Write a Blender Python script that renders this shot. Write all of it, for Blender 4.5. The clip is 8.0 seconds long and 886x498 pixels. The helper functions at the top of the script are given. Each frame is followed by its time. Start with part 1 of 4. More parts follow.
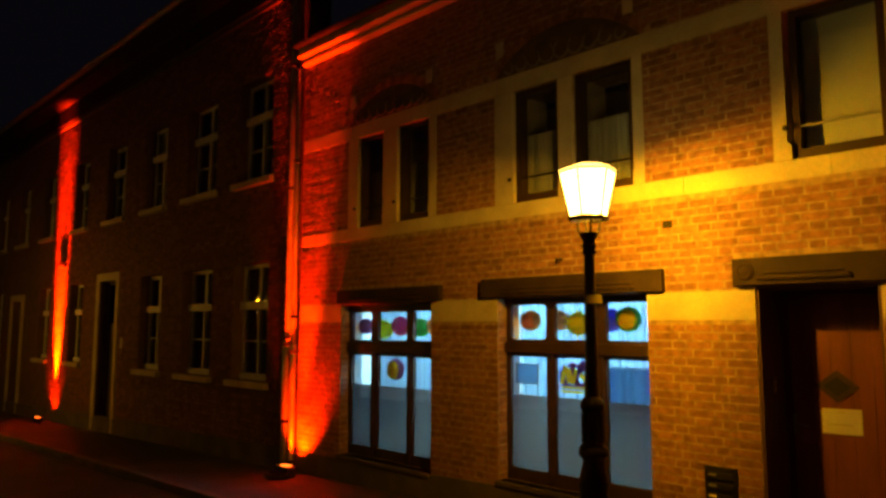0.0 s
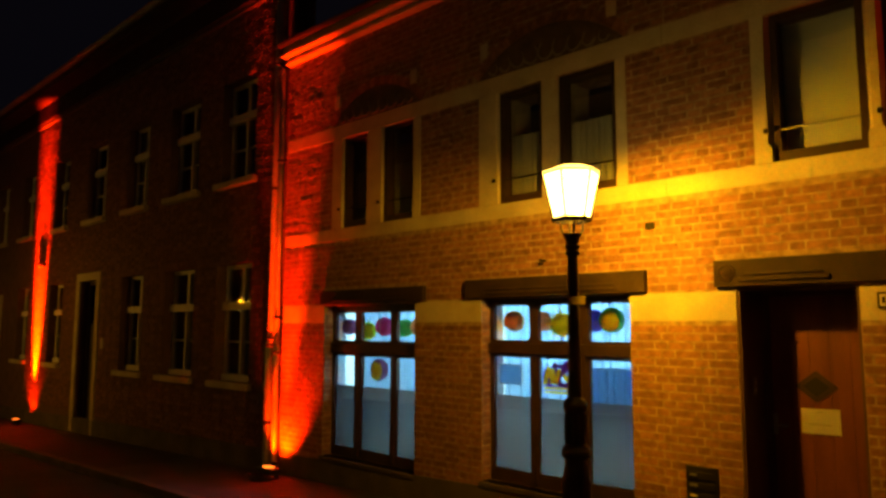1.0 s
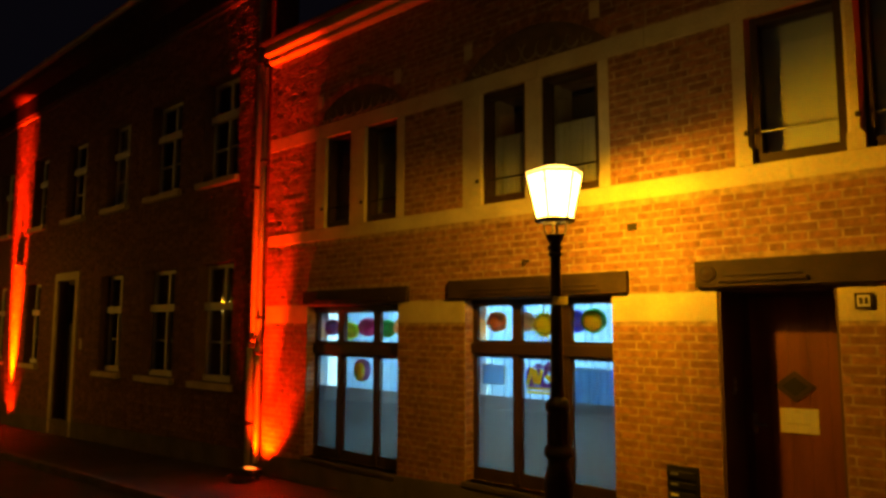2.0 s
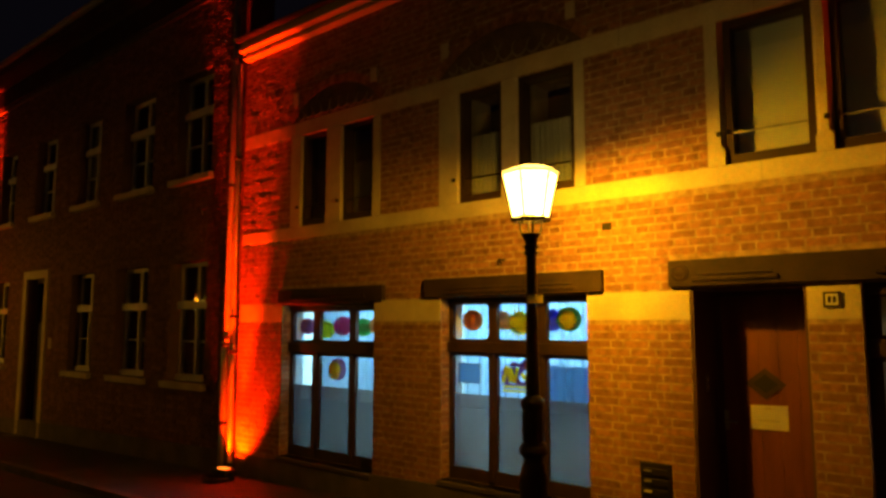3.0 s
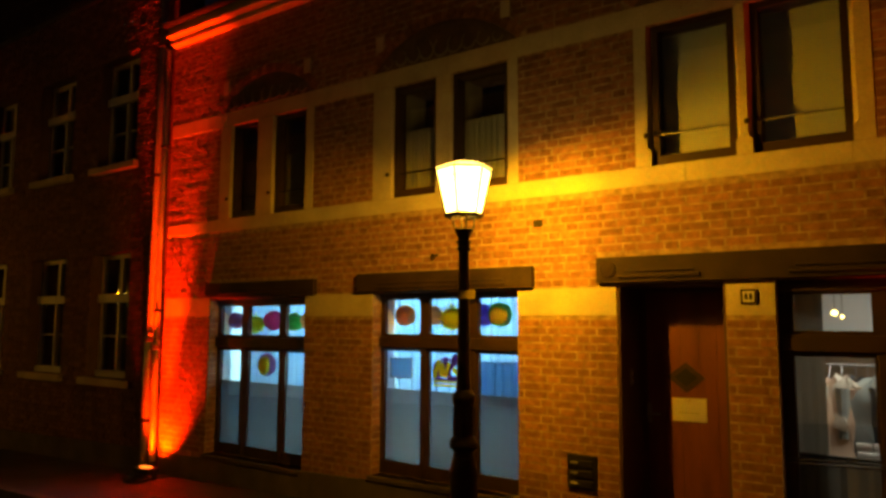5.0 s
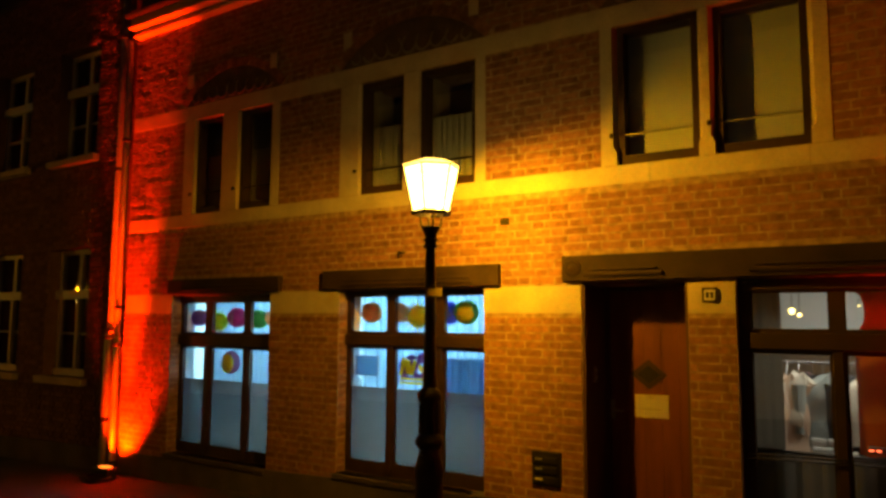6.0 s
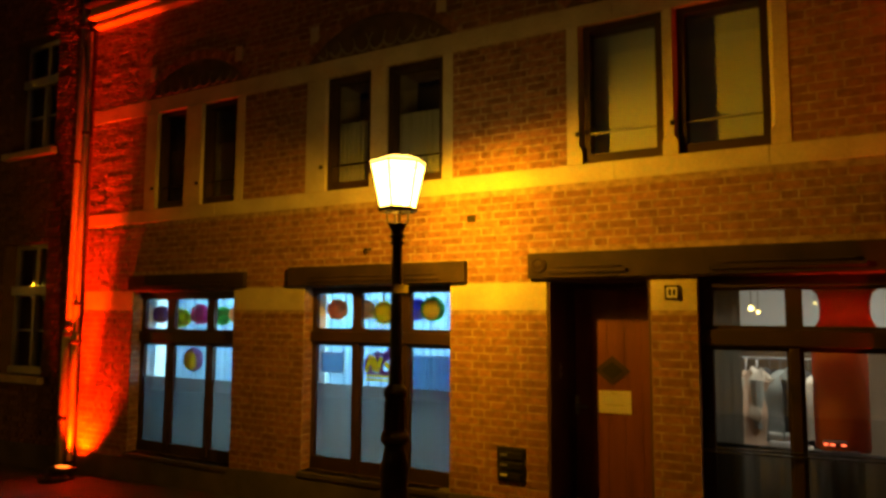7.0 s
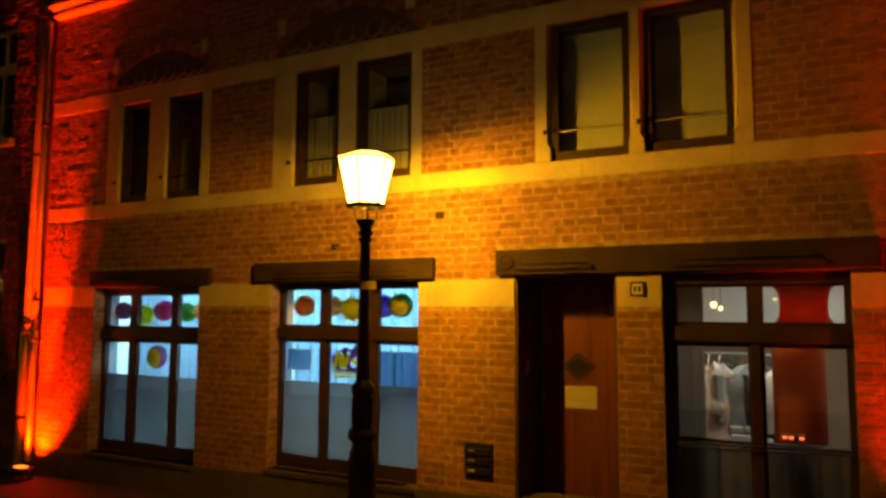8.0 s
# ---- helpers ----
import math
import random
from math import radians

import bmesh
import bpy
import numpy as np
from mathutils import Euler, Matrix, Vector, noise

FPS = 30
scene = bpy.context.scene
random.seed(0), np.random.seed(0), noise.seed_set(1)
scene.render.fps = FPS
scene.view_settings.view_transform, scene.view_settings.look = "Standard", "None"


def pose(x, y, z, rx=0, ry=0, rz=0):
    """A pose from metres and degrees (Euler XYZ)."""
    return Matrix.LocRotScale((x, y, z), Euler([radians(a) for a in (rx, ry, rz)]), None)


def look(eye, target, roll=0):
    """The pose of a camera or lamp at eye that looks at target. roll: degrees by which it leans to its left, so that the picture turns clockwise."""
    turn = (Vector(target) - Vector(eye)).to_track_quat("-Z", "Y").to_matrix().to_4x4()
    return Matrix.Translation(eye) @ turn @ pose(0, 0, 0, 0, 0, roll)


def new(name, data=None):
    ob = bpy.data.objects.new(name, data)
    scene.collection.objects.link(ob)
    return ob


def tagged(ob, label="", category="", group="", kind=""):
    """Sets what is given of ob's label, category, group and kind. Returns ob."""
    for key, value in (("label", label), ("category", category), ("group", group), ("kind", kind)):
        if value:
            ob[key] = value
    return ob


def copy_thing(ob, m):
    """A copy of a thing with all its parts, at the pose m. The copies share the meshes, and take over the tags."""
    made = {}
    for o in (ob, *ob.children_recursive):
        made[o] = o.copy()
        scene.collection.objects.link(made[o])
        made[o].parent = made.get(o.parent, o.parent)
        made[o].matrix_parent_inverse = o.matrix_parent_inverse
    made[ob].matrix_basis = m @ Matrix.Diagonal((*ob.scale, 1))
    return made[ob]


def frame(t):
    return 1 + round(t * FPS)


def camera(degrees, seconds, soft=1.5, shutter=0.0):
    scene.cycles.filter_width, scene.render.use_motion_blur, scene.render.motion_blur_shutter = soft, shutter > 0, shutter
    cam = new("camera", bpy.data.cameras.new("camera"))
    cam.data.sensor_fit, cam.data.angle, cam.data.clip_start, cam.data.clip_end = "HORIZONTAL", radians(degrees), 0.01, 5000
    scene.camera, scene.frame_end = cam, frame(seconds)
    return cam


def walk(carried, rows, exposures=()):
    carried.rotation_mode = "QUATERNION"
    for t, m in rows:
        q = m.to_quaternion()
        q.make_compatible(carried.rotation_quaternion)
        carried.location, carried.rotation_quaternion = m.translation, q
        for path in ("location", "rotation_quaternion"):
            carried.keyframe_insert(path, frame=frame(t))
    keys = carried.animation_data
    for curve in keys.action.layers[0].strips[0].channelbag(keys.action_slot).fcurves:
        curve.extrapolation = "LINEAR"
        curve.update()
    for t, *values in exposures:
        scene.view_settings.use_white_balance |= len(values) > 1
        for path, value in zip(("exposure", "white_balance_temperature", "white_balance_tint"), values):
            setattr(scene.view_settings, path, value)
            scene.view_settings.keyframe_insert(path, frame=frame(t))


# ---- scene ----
# The camera turns on the spot, held at head height across the lane from the brick house.
cam = camera(63.78, 8.0, soft=3.0)
EYE = (5.259, -5.821, 1.962)
ROWS = [  # seconds, yaw, pitch, roll
    (0.0, 45.39, 6.22, 0.09),
    (0.5, 44.76, 6.26, 0.13),
    (1.0, 44.10, 6.28, 0.13),
    (1.5, 43.45, 6.30, 0.17),
    (3.0, 40.82, 6.21, 0.07),
    (3.5, 39.47, 6.09, 0.13),
    (4.0, 38.11, 6.01, 0.12),
    (4.5, 36.77, 5.92, 0.16),
    (6.0, 32.74, 5.64, 0.31),
    (6.5, 31.43, 5.54, 0.34),
    (7.0, 30.04, 5.40, 0.35),
    (7.5, 28.78, 5.27, 0.30),
    (8.0, 27.48, 5.13, 0.33),
]
walk(cam, [(t, pose(*EYE, 90 + pitch, 0, yaw) @ pose(0, 0, 0, 0, 0, roll)) for t, yaw, pitch, roll in ROWS])

# ---- light ----
world = bpy.data.worlds.new("night_sky")
scene.world = world
world.use_nodes = True
world.node_tree.nodes["Background"].inputs[0].default_value = (0.45, 0.36, 0.60, 1)
world.node_tree.nodes["Background"].inputs[1].default_value = 0.0045


def lamp(name, kind, where, target, power, colour, **more):
    data = bpy.data.lights.new(name, kind)
    data.energy, data.color = power, colour
    ob = new(name, data)
    ob.matrix_world = look(where, target) if target else pose(*where)
    return ob, data


SODIUM = (1.0, 0.43, 0.0)
RED = (1.0, 0.019, 0.0)
POST = (2.24, -1.3)


def ground_z(x):
    """The lane climbs gently along the houses."""
    return 0.03 + 0.03 * max(-45.0, min(45.0, x))


_, d = lamp("street_lamp_light", "POINT", (POST[0] + 0.074, POST[1], 3.08), None, 405, SODIUM)
d.shadow_soft_size = 0.04
SECOND = (-13.79, -4.82)  # the next lamp along the lane, mirrored in a window
_, d = lamp("street_lamp_light", "POINT", (*SECOND, 3.07 - 0.40), None, 190, SODIUM)
d.shadow_soft_size = 0.07
SPOTS = {"near": (-3.45, -0.27), "far": (-14.5, -0.36), "right": (6.2, -0.27)}
POWER = {"near": 1.0, "far": 24.0, "right": 0.10}
SPILL = {"near": 5.5, "far": 1.6, "right": 2.4}
TURN = {"near": 0.45, "far": 0.0, "right": -0.45}
BEAM = {"near": 27, "far": 22, "right": 30}
LEAN = {"near": (0.22, 4), "far": (0.36, 2.0), "right": (0.22, 4)}
for key, (sx, sy) in SPOTS.items():
    gz = ground_z(sx)
    _, d = lamp("uplight_core", "SPOT", (sx, sy, gz + 0.16), (sx, sy + LEAN[key][0], gz + LEAN[key][1]), 13000 * POWER[key], RED)
    d.spot_size, d.spot_blend, d.shadow_soft_size = radians(BEAM[key]), 1.0, 0.04
    _, d = lamp("uplight_spill", "SPOT", (sx, sy, gz + 0.16), (sx + TURN[key], sy + 3.0, gz + 5), 250 * SPILL[key], RED)
    d.spot_size, d.spot_blend, d.shadow_soft_size = radians(88), 0.85, 0.05
for x0, x1, y, z, power, colour in ((-3.0, 2.5, 1.6, 2.80, 410, (0.45, 0.85, 1.0)), (4.2, 6.6, 1.0, 2.80, 58, (1.0, 0.93, 0.78))):
    _, d = lamp("room_light", "AREA", ((x0 + x1) / 2, y, z), ((x0 + x1) / 2, y, 0), power, colour)
    d.shape, d.size, d.size_y = "RECTANGLE", (x1 - x0) * 0.8, 0.5
# A dim unseen lamp is added behind the drawn blinds to lift their grey.
_, d = lamp("bedroom_light", "POINT", (4.1, 1.5, 4.1), None, 0.6, (1.0, 0.90, 0.74))
d.shadow_soft_size = 0.30


# ---- materials ----
def nodes_of(name):
    m = bpy.data.materials.new(name)
    m.use_nodes = True
    nt = m.node_tree
    return m, nt, nt.nodes["Principled BSDF"]


def surface(name, a, b, scale=6.0, rough=0.8, metal=0.0, bump=0.3, fine=60.0, island=0.0, stain=0.25, spec=0.3, stretch=(1, 1, 1), per_object=False):
    """A worn surface: two colours mixed by broad noise, fine grain, small relief, and a shift from piece to piece."""
    m, nt, bsdf = nodes_of(name)
    N, L = nt.nodes.new, nt.links.new
    geo = N("ShaderNodeNewGeometry")
    mapping = N("ShaderNodeMapping")
    mapping.inputs["Scale"].default_value = stretch
    L(geo.outputs["Position"], mapping.inputs["Vector"])
    broad, grain = N("ShaderNodeTexNoise"), N("ShaderNodeTexNoise")
    for n, sc, det in ((broad, scale, 5), (grain, fine, 4)):
        n.inputs["Scale"].default_value, n.inputs["Detail"].default_value = sc, det
        L(mapping.outputs[0], n.inputs["Vector"])
    ramp = N("ShaderNodeValToRGB")
    ramp.color_ramp.elements[0].position, ramp.color_ramp.elements[1].position = 0.32, 0.68
    ramp.color_ramp.elements[0].color, ramp.color_ramp.elements[1].color = (*a, 1), (*b, 1)
    L(broad.outputs["Fac"], ramp.inputs["Fac"])
    hsv = N("ShaderNodeHueSaturation")
    L(ramp.outputs["Color"], hsv.inputs["Color"])
    value = N("ShaderNodeMath")
    value.operation = "MULTIPLY_ADD"
    L(grain.outputs["Fac"], value.inputs[0])
    value.inputs[1].default_value, value.inputs[2].default_value = stain * 2, 1 - stain
    last = value
    if island:
        tone = N("ShaderNodeMath")
        tone.operation = "MULTIPLY_ADD"
        if per_object:
            info = N("ShaderNodeObjectInfo")
            L(info.outputs["Random"], tone.inputs[0])
        else:
            L(geo.outputs["Random Per Island"], tone.inputs[0])
        tone.inputs[1].default_value, tone.inputs[2].default_value = island * 2, 1 - island
        both = N("ShaderNodeMath")
        both.operation = "MULTIPLY"
        L(tone.outputs[0], both.inputs[0])
        L(value.outputs[0], both.inputs[1])
        last = both
    L(last.outputs[0], hsv.inputs["Value"])
    L(hsv.outputs["Color"], bsdf.inputs["Base Color"])
    bsdf.inputs["Roughness"].default_value, bsdf.inputs["Metallic"].default_value = rough, metal
    bsdf.inputs["Specular IOR Level"].default_value = spec
    if bump:
        bm = N("ShaderNodeBump")
        bm.inputs["Strength"].default_value, bm.inputs["Distance"].default_value = bump, 0.01
        L(grain.outputs["Fac"], bm.inputs["Height"])
        L(bm.outputs["Normal"], bsdf.inputs["Normal"])
    return m


def glass(name, tint=(0.9, 0.95, 0.95), gloss=0.08, haze=0.0, haze_colour=(0.8, 0.85, 0.9)):
    """A thin pane: see-through with a faint mirror, or with a frosted film."""
    m = bpy.data.materials.new(name)
    m.use_nodes = True
    nt = m.node_tree
    nt.nodes.clear()
    N, L = nt.nodes.new, nt.links.new
    out, mix, clear, shine = N("ShaderNodeOutputMaterial"), N("ShaderNodeMixShader"), N("ShaderNodeBsdfTransparent"), N("ShaderNodeBsdfGlossy")
    clear.inputs[0].default_value = (*tint, 1)
    shine.inputs["Roughness"].default_value = 0.03
    mix.inputs[0].default_value = gloss
    L(clear.outputs[0], mix.inputs[1])
    L(shine.outputs[0], mix.inputs[2])
    last = mix
    if haze:
        film, both = N("ShaderNodeBsdfTranslucent"), N("ShaderNodeMixShader")
        film.inputs[0].default_value = (*haze_colour, 1)
        both.inputs[0].default_value = haze
        L(mix.outputs[0], both.inputs[1])
        L(film.outputs[0], both.inputs[2])
        last = both
    L(last.outputs[0], out.inputs[0])
    return m


def glow(name, colour, strength, see_through=0.0):
    m = bpy.data.materials.new(name)
    m.use_nodes = True
    nt = m.node_tree
    nt.nodes.clear()
    N, L = nt.nodes.new, nt.links.new
    out, em = N("ShaderNodeOutputMaterial"), N("ShaderNodeEmission")
    em.inputs[0].default_value, em.inputs[1].default_value = (*colour, 1), strength
    last = em
    if see_through:
        clear, mix = N("ShaderNodeBsdfTransparent"), N("ShaderNodeMixShader")
        mix.inputs[0].default_value = see_through
        L(em.outputs[0], mix.inputs[1])
        L(clear.outputs[0], mix.inputs[2])
        last = mix
    L(last.outputs[0], out.inputs[0])
    return m


M_BRICK = surface("brick_red", (0.155, 0.067, 0.033), (0.30, 0.138, 0.070), 14, 0.85, bump=0.8, fine=70, stain=0.35, island=0.24)
M_BRICK_PIECE = surface("brick_red_piece", (0.155, 0.067, 0.033), (0.30, 0.138, 0.070), 14, 0.85, bump=0.8, fine=70, stain=0.35, island=0.24, per_object=True)
M_BRICK_DARK = surface("brick_dark", (0.12, 0.053, 0.040), (0.19, 0.085, 0.058), 9, 0.9, bump=0.5, fine=90, island=0.28)
M_MORTAR = surface("mortar", (0.18, 0.105, 0.057), (0.41, 0.28, 0.17), 12, 0.95, bump=0.4, fine=120)
M_MORTAR_DARK = surface("mortar_dark", (0.10, 0.055, 0.042), (0.15, 0.080, 0.060), 4, 0.95, bump=0.4, fine=80)
M_STONE = surface("cut_stone", (0.38, 0.31, 0.21), (0.50, 0.42, 0.29), 3, 0.8, bump=0.25, fine=70)
M_PLINTH = surface("plinth_render", (0.065, 0.052, 0.042), (0.11, 0.088, 0.068), 2.5, 0.9, bump=0.4, fine=50)
M_BEAM = surface("dark_beam", (0.024, 0.014, 0.009), (0.044, 0.026, 0.016), 4, 0.7, bump=0.3, fine=40, spec=0.15)
M_FRAME = surface("dark_brown_paint", (0.026, 0.014, 0.009), (0.042, 0.021, 0.013), 5, 0.5, bump=0.15, fine=60)
M_DOOR = surface("varnished_wood", (0.105, 0.030, 0.010), (0.165, 0.048, 0.016), 2.0, 0.45, bump=0.2, fine=26, stretch=(6, 6, 0.6))
M_DOOR_DARK = surface("dark_door_wood", (0.060, 0.030, 0.018), (0.10, 0.048, 0.028), 3.5, 0.5, bump=0.2, fine=26, stretch=(6, 6, 0.6))
M_WHITE = surface("white_paint", (0.52, 0.52, 0.50), (0.62, 0.61, 0.58), 4, 0.5, bump=0.1, fine=60, stain=0.08)
M_IRON = surface("dark_iron", (0.020, 0.018, 0.016), (0.040, 0.034, 0.028), 8, 0.45, metal=0.6, bump=0.3, fine=90)
M_ZINC = surface("zinc", (0.22, 0.22, 0.23), (0.34, 0.33, 0.33), 5, 0.45, metal=0.55, bump=0.15, fine=60)
M_ROAD = surface("lane_paving", (0.022, 0.019, 0.018), (0.040, 0.034, 0.031), 1.6, 0.8, bump=0.7, fine=14, island=0.3)
M_ROOF = surface("roof_tile", (0.030, 0.024, 0.024), (0.055, 0.042, 0.040), 3, 0.8, bump=0.5, fine=20)
M_ROOM = surface("room_wall", (0.72, 0.74, 0.76), (0.80, 0.81, 0.82), 2, 0.9, bump=0.05, fine=40, stain=0.05)
# Shop walls coloured dark brown to hold down the room's brightness.
M_ROOM_DIM = surface("shop_wall_dimmed", (0.15, 0.105, 0.070), (0.21, 0.15, 0.105), 2, 0.9, bump=0.05, fine=40, stain=0.08)
M_FLOORING = surface("room_floor", (0.20, 0.17, 0.14), (0.28, 0.24, 0.20), 3, 0.6, bump=0.1, fine=40)
M_PAPER = surface("paper", (0.78, 0.76, 0.70), (0.86, 0.84, 0.78), 3, 0.8, bump=0.0, stain=0.05)
M_BLIND = surface("blind_fabric", (0.68, 0.66, 0.58), (0.76, 0.73, 0.65), 3, 0.8, bump=0.1, fine=60, stain=0.08)
M_FIELD = surface("sooty_stone", (0.070, 0.045, 0.030), (0.130, 0.080, 0.052), 6, 0.9, bump=0.4, fine=60)
# Pale so that the unseen wall opposite throws light back.
M_BOUNCE = surface("bounce_plaster", (0.62, 0.57, 0.48), (0.74, 0.69, 0.60), 1.5, 0.9, bump=0.1, fine=50, stain=0.10)
M_SILL = surface("dark_sill", (0.045, 0.034, 0.026), (0.075, 0.056, 0.042), 3, 0.8, bump=0.3, fine=50)
M_SCROLL = surface("weathered_carving", (0.15, 0.115, 0.075), (0.24, 0.19, 0.125), 6, 0.9, bump=0.4, fine=60)
# Near-black painted for unlit rooms and holes, and for the door's dark glass.
M_DARK = surface("unlit_and_glass_black", (0.012, 0.010, 0.010), (0.02, 0.016, 0.015), 2, 0.9, bump=0.0)
M_GLASS = glass("window_glass")
M_GLASS_DARK = glass("dark_window_glass", (0.75, 0.78, 0.8), 0.10)
M_FILM = glass("frosted_film", (0.9, 0.93, 0.95), 0.05, haze=0.86, haze_colour=(0.32, 0.25, 0.228))
# The same film toned down: window 1's dimness is put into its colour.
M_FILM_DIM = glass("dimmed_frosted_film", (0.9, 0.93, 0.95), 0.05, haze=0.86, haze_colour=(0.205, 0.165, 0.153))
M_LANTERN = glow("lantern_glass", (1.0, 0.66, 0.14), 32.0, 0.82)
# Glow and slight see-through on the hood stand in for the lamp's halo.
M_HOOD = glow("hood_halo_glow", (1.0, 0.62, 0.10), 6.0, 0.08)
M_BULB = glow("bulb", (1.0, 0.62, 0.12), 60.0)
M_LENS = glow("uplight_lens", (1.0, 0.17, 0.012), 3.2)
M_TUBE = glow("room_tube", (0.8, 0.93, 1.0), 6.0)
M_WARM = glow("warm_bulb", (1.0, 0.65, 0.18), 9.0)


# ---- building helpers ----
def box(bm, x0, x1, y0, y1, z0, z1, bevel=0.0):
    made = bmesh.ops.create_cube(bm, size=1.0, matrix=Matrix.Translation(((x0 + x1) / 2, (y0 + y1) / 2, (z0 + z1) / 2)) @ Matrix.Diagonal((x1 - x0, y1 - y0, z1 - z0, 1)))
    if bevel:
        edges = list({e for v in made["verts"] for e in v.link_edges})
        bmesh.ops.bevel(bm, geom=edges, offset=bevel, segments=2, profile=0.5, affect="EDGES")
    return made["verts"]


def lathe(bm, profile, sides=20, at=(0, 0, 0), close=True):
    """Turns a profile of (radius, height) round the upright axis through at."""
    rings = []
    for r, z in profile:
        rings.append([bm.verts.new((at[0] + r * math.cos(2 * math.pi * k / sides), at[1] + r * math.sin(2 * math.pi * k / sides), at[2] + z)) for k in range(sides)])
    for a, b in zip(rings, rings[1:]):
        for k in range(sides):
            bm.faces.new((a[k], a[(k + 1) % sides], b[(k + 1) % sides], b[k]))
    if close:
        bm.faces.new(list(reversed(rings[0])))
        bm.faces.new(rings[-1])


def sweep(bm, outline, x0, x1):
    """Draws an outline of (y, z) along x."""
    a = [bm.verts.new((x0, y, z)) for y, z in outline]
    b = [bm.verts.new((x1, y, z)) for y, z in outline]
    n = len(outline)
    for k in range(n):
        bm.faces.new((a[k], a[(k + 1) % n], b[(k + 1) % n], b[k]))
    bm.faces.new(list(reversed(a)))
    bm.faces.new(b)


def prism(bm, outline, y0, y1):
    """Draws an outline of (x, z) from y0 to y1."""
    a = [bm.verts.new((x, y0, z)) for x, z in outline]
    b = [bm.verts.new((x, y1, z)) for x, z in outline]
    n = len(outline)
    for k in range(n):
        bm.faces.new((a[k], a[(k + 1) % n], b[(k + 1) % n], b[k]))
    bm.faces.new(list(reversed(a)))
    bm.faces.new(b)


def rod(bm, a, b, r, sides=8):
    a, b = Vector(a), Vector(b)
    m = Matrix.Translation((a + b) / 2) @ (b - a).to_track_quat("Z", "Y").to_matrix().to_4x4()
    bmesh.ops.create_cone(bm, cap_ends=True, segments=sides, radius1=r, radius2=r, depth=(b - a).length, matrix=m)


def tube(bm, points, radii, sides=6):
    """A bent round bar through the points, in the plane of the wall, as one closed skin."""
    rings = []
    for k, (p, r) in enumerate(zip(points, radii)):
        way = (Vector(points[min(k + 1, len(points) - 1)]) - Vector(points[max(k - 1, 0)])).normalized()
        side = way.cross(Vector((0, 1, 0))).normalized()
        rings.append([bm.verts.new(Vector(p) + r * (math.cos(a) * side + math.sin(a) * Vector((0, 1, 0)))) for a in [2 * math.pi * q / sides for q in range(sides)]])
    for a, b in zip(rings, rings[1:]):
        for q in range(sides):
            bm.faces.new((a[q], a[(q + 1) % sides], b[(q + 1) % sides], b[q]))
    bm.faces.new(rings[0])
    bm.faces.new(list(reversed(rings[-1])))


def mesh_of(name, bm, material, smooth=False):
    bmesh.ops.recalc_face_normals(bm, faces=bm.faces[:])
    me = bpy.data.meshes.new(name)
    bm.to_mesh(me)
    bm.free()
    me.materials.append(material)
    if smooth:
        me.shade_smooth()
        me.set_sharp_from_angle(angle=radians(35))
    return me


def part(name, bm, material, parent=None, label="", smooth=False):
    ob = new(name, mesh_of(name, bm, material, smooth))
    if parent:
        ob.parent = parent
    if label:
        ob["label"] = label
    return ob


def slab(name, dims, material, parent=None, label="", bevel=0.0):
    bm = bmesh.new()
    box(bm, *dims, bevel)
    return part(name, bm, material, parent, label)


def empty(name, label, category, group="", kind="", at=None):
    ob = new(name)
    ob.empty_display_size = 0.1
    if at:
        ob.location = at
    return tagged(ob, label, category, group, kind)


def pierced(bm, x0, x1, z0, z1, y0, y1, holes):
    """A wall as one mesh with rectangular holes (x0, x1, z0, z1) through it."""
    xs = sorted({x0, x1, *(v for h in holes for v in h[:2] if x0 < v < x1)})
    zs = sorted({z0, z1, *(v for h in holes for v in h[2:] if z0 < v < z1)})
    solid = lambda i, k: 0 <= i < len(xs) - 1 and 0 <= k < len(zs) - 1 and not any(h[0] - 1e-6 <= xs[i] and xs[i + 1] <= h[1] + 1e-6 and h[2] - 1e-6 <= zs[k] and zs[k + 1] <= h[3] + 1e-6 for h in holes)
    verts = {}

    def v(i, y, k):
        key = (i, y, k)
        if key not in verts:
            verts[key] = bm.verts.new((xs[i], y, zs[k]))
        return verts[key]
    for i in range(len(xs) - 1):
        for k in range(len(zs) - 1):
            if not solid(i, k):
                continue
            bm.faces.new((v(i, y0, k), v(i + 1, y0, k), v(i + 1, y0, k + 1), v(i, y0, k + 1)))
            bm.faces.new((v(i, y1, k), v(i, y1, k + 1), v(i + 1, y1, k + 1), v(i + 1, y1, k)))
            for di, dk, q in ((-1, 0, ((i, k), (i, k + 1))), (1, 0, ((i + 1, k), (i + 1, k + 1))), (0, -1, ((i, k), (i + 1, k))), (0, 1, ((i, k + 1), (i + 1, k + 1)))):
                if not solid(i + di, k + dk):
                    (a, b), (c, e) = q
                    bm.faces.new((v(a, y0, b), v(c, y0, e), v(c, y1, e), v(a, y1, b)))


M_BLUE_CLOTH = glass("blue_cloth", (0.40, 0.58, 0.74), 0.02, haze=0.86, haze_colour=(0.17, 0.31, 0.48))
M_SHEER = glass("sheer_curtain", (0.50, 0.66, 0.80), 0.02, haze=0.82, haze_colour=(0.31, 0.43, 0.55))


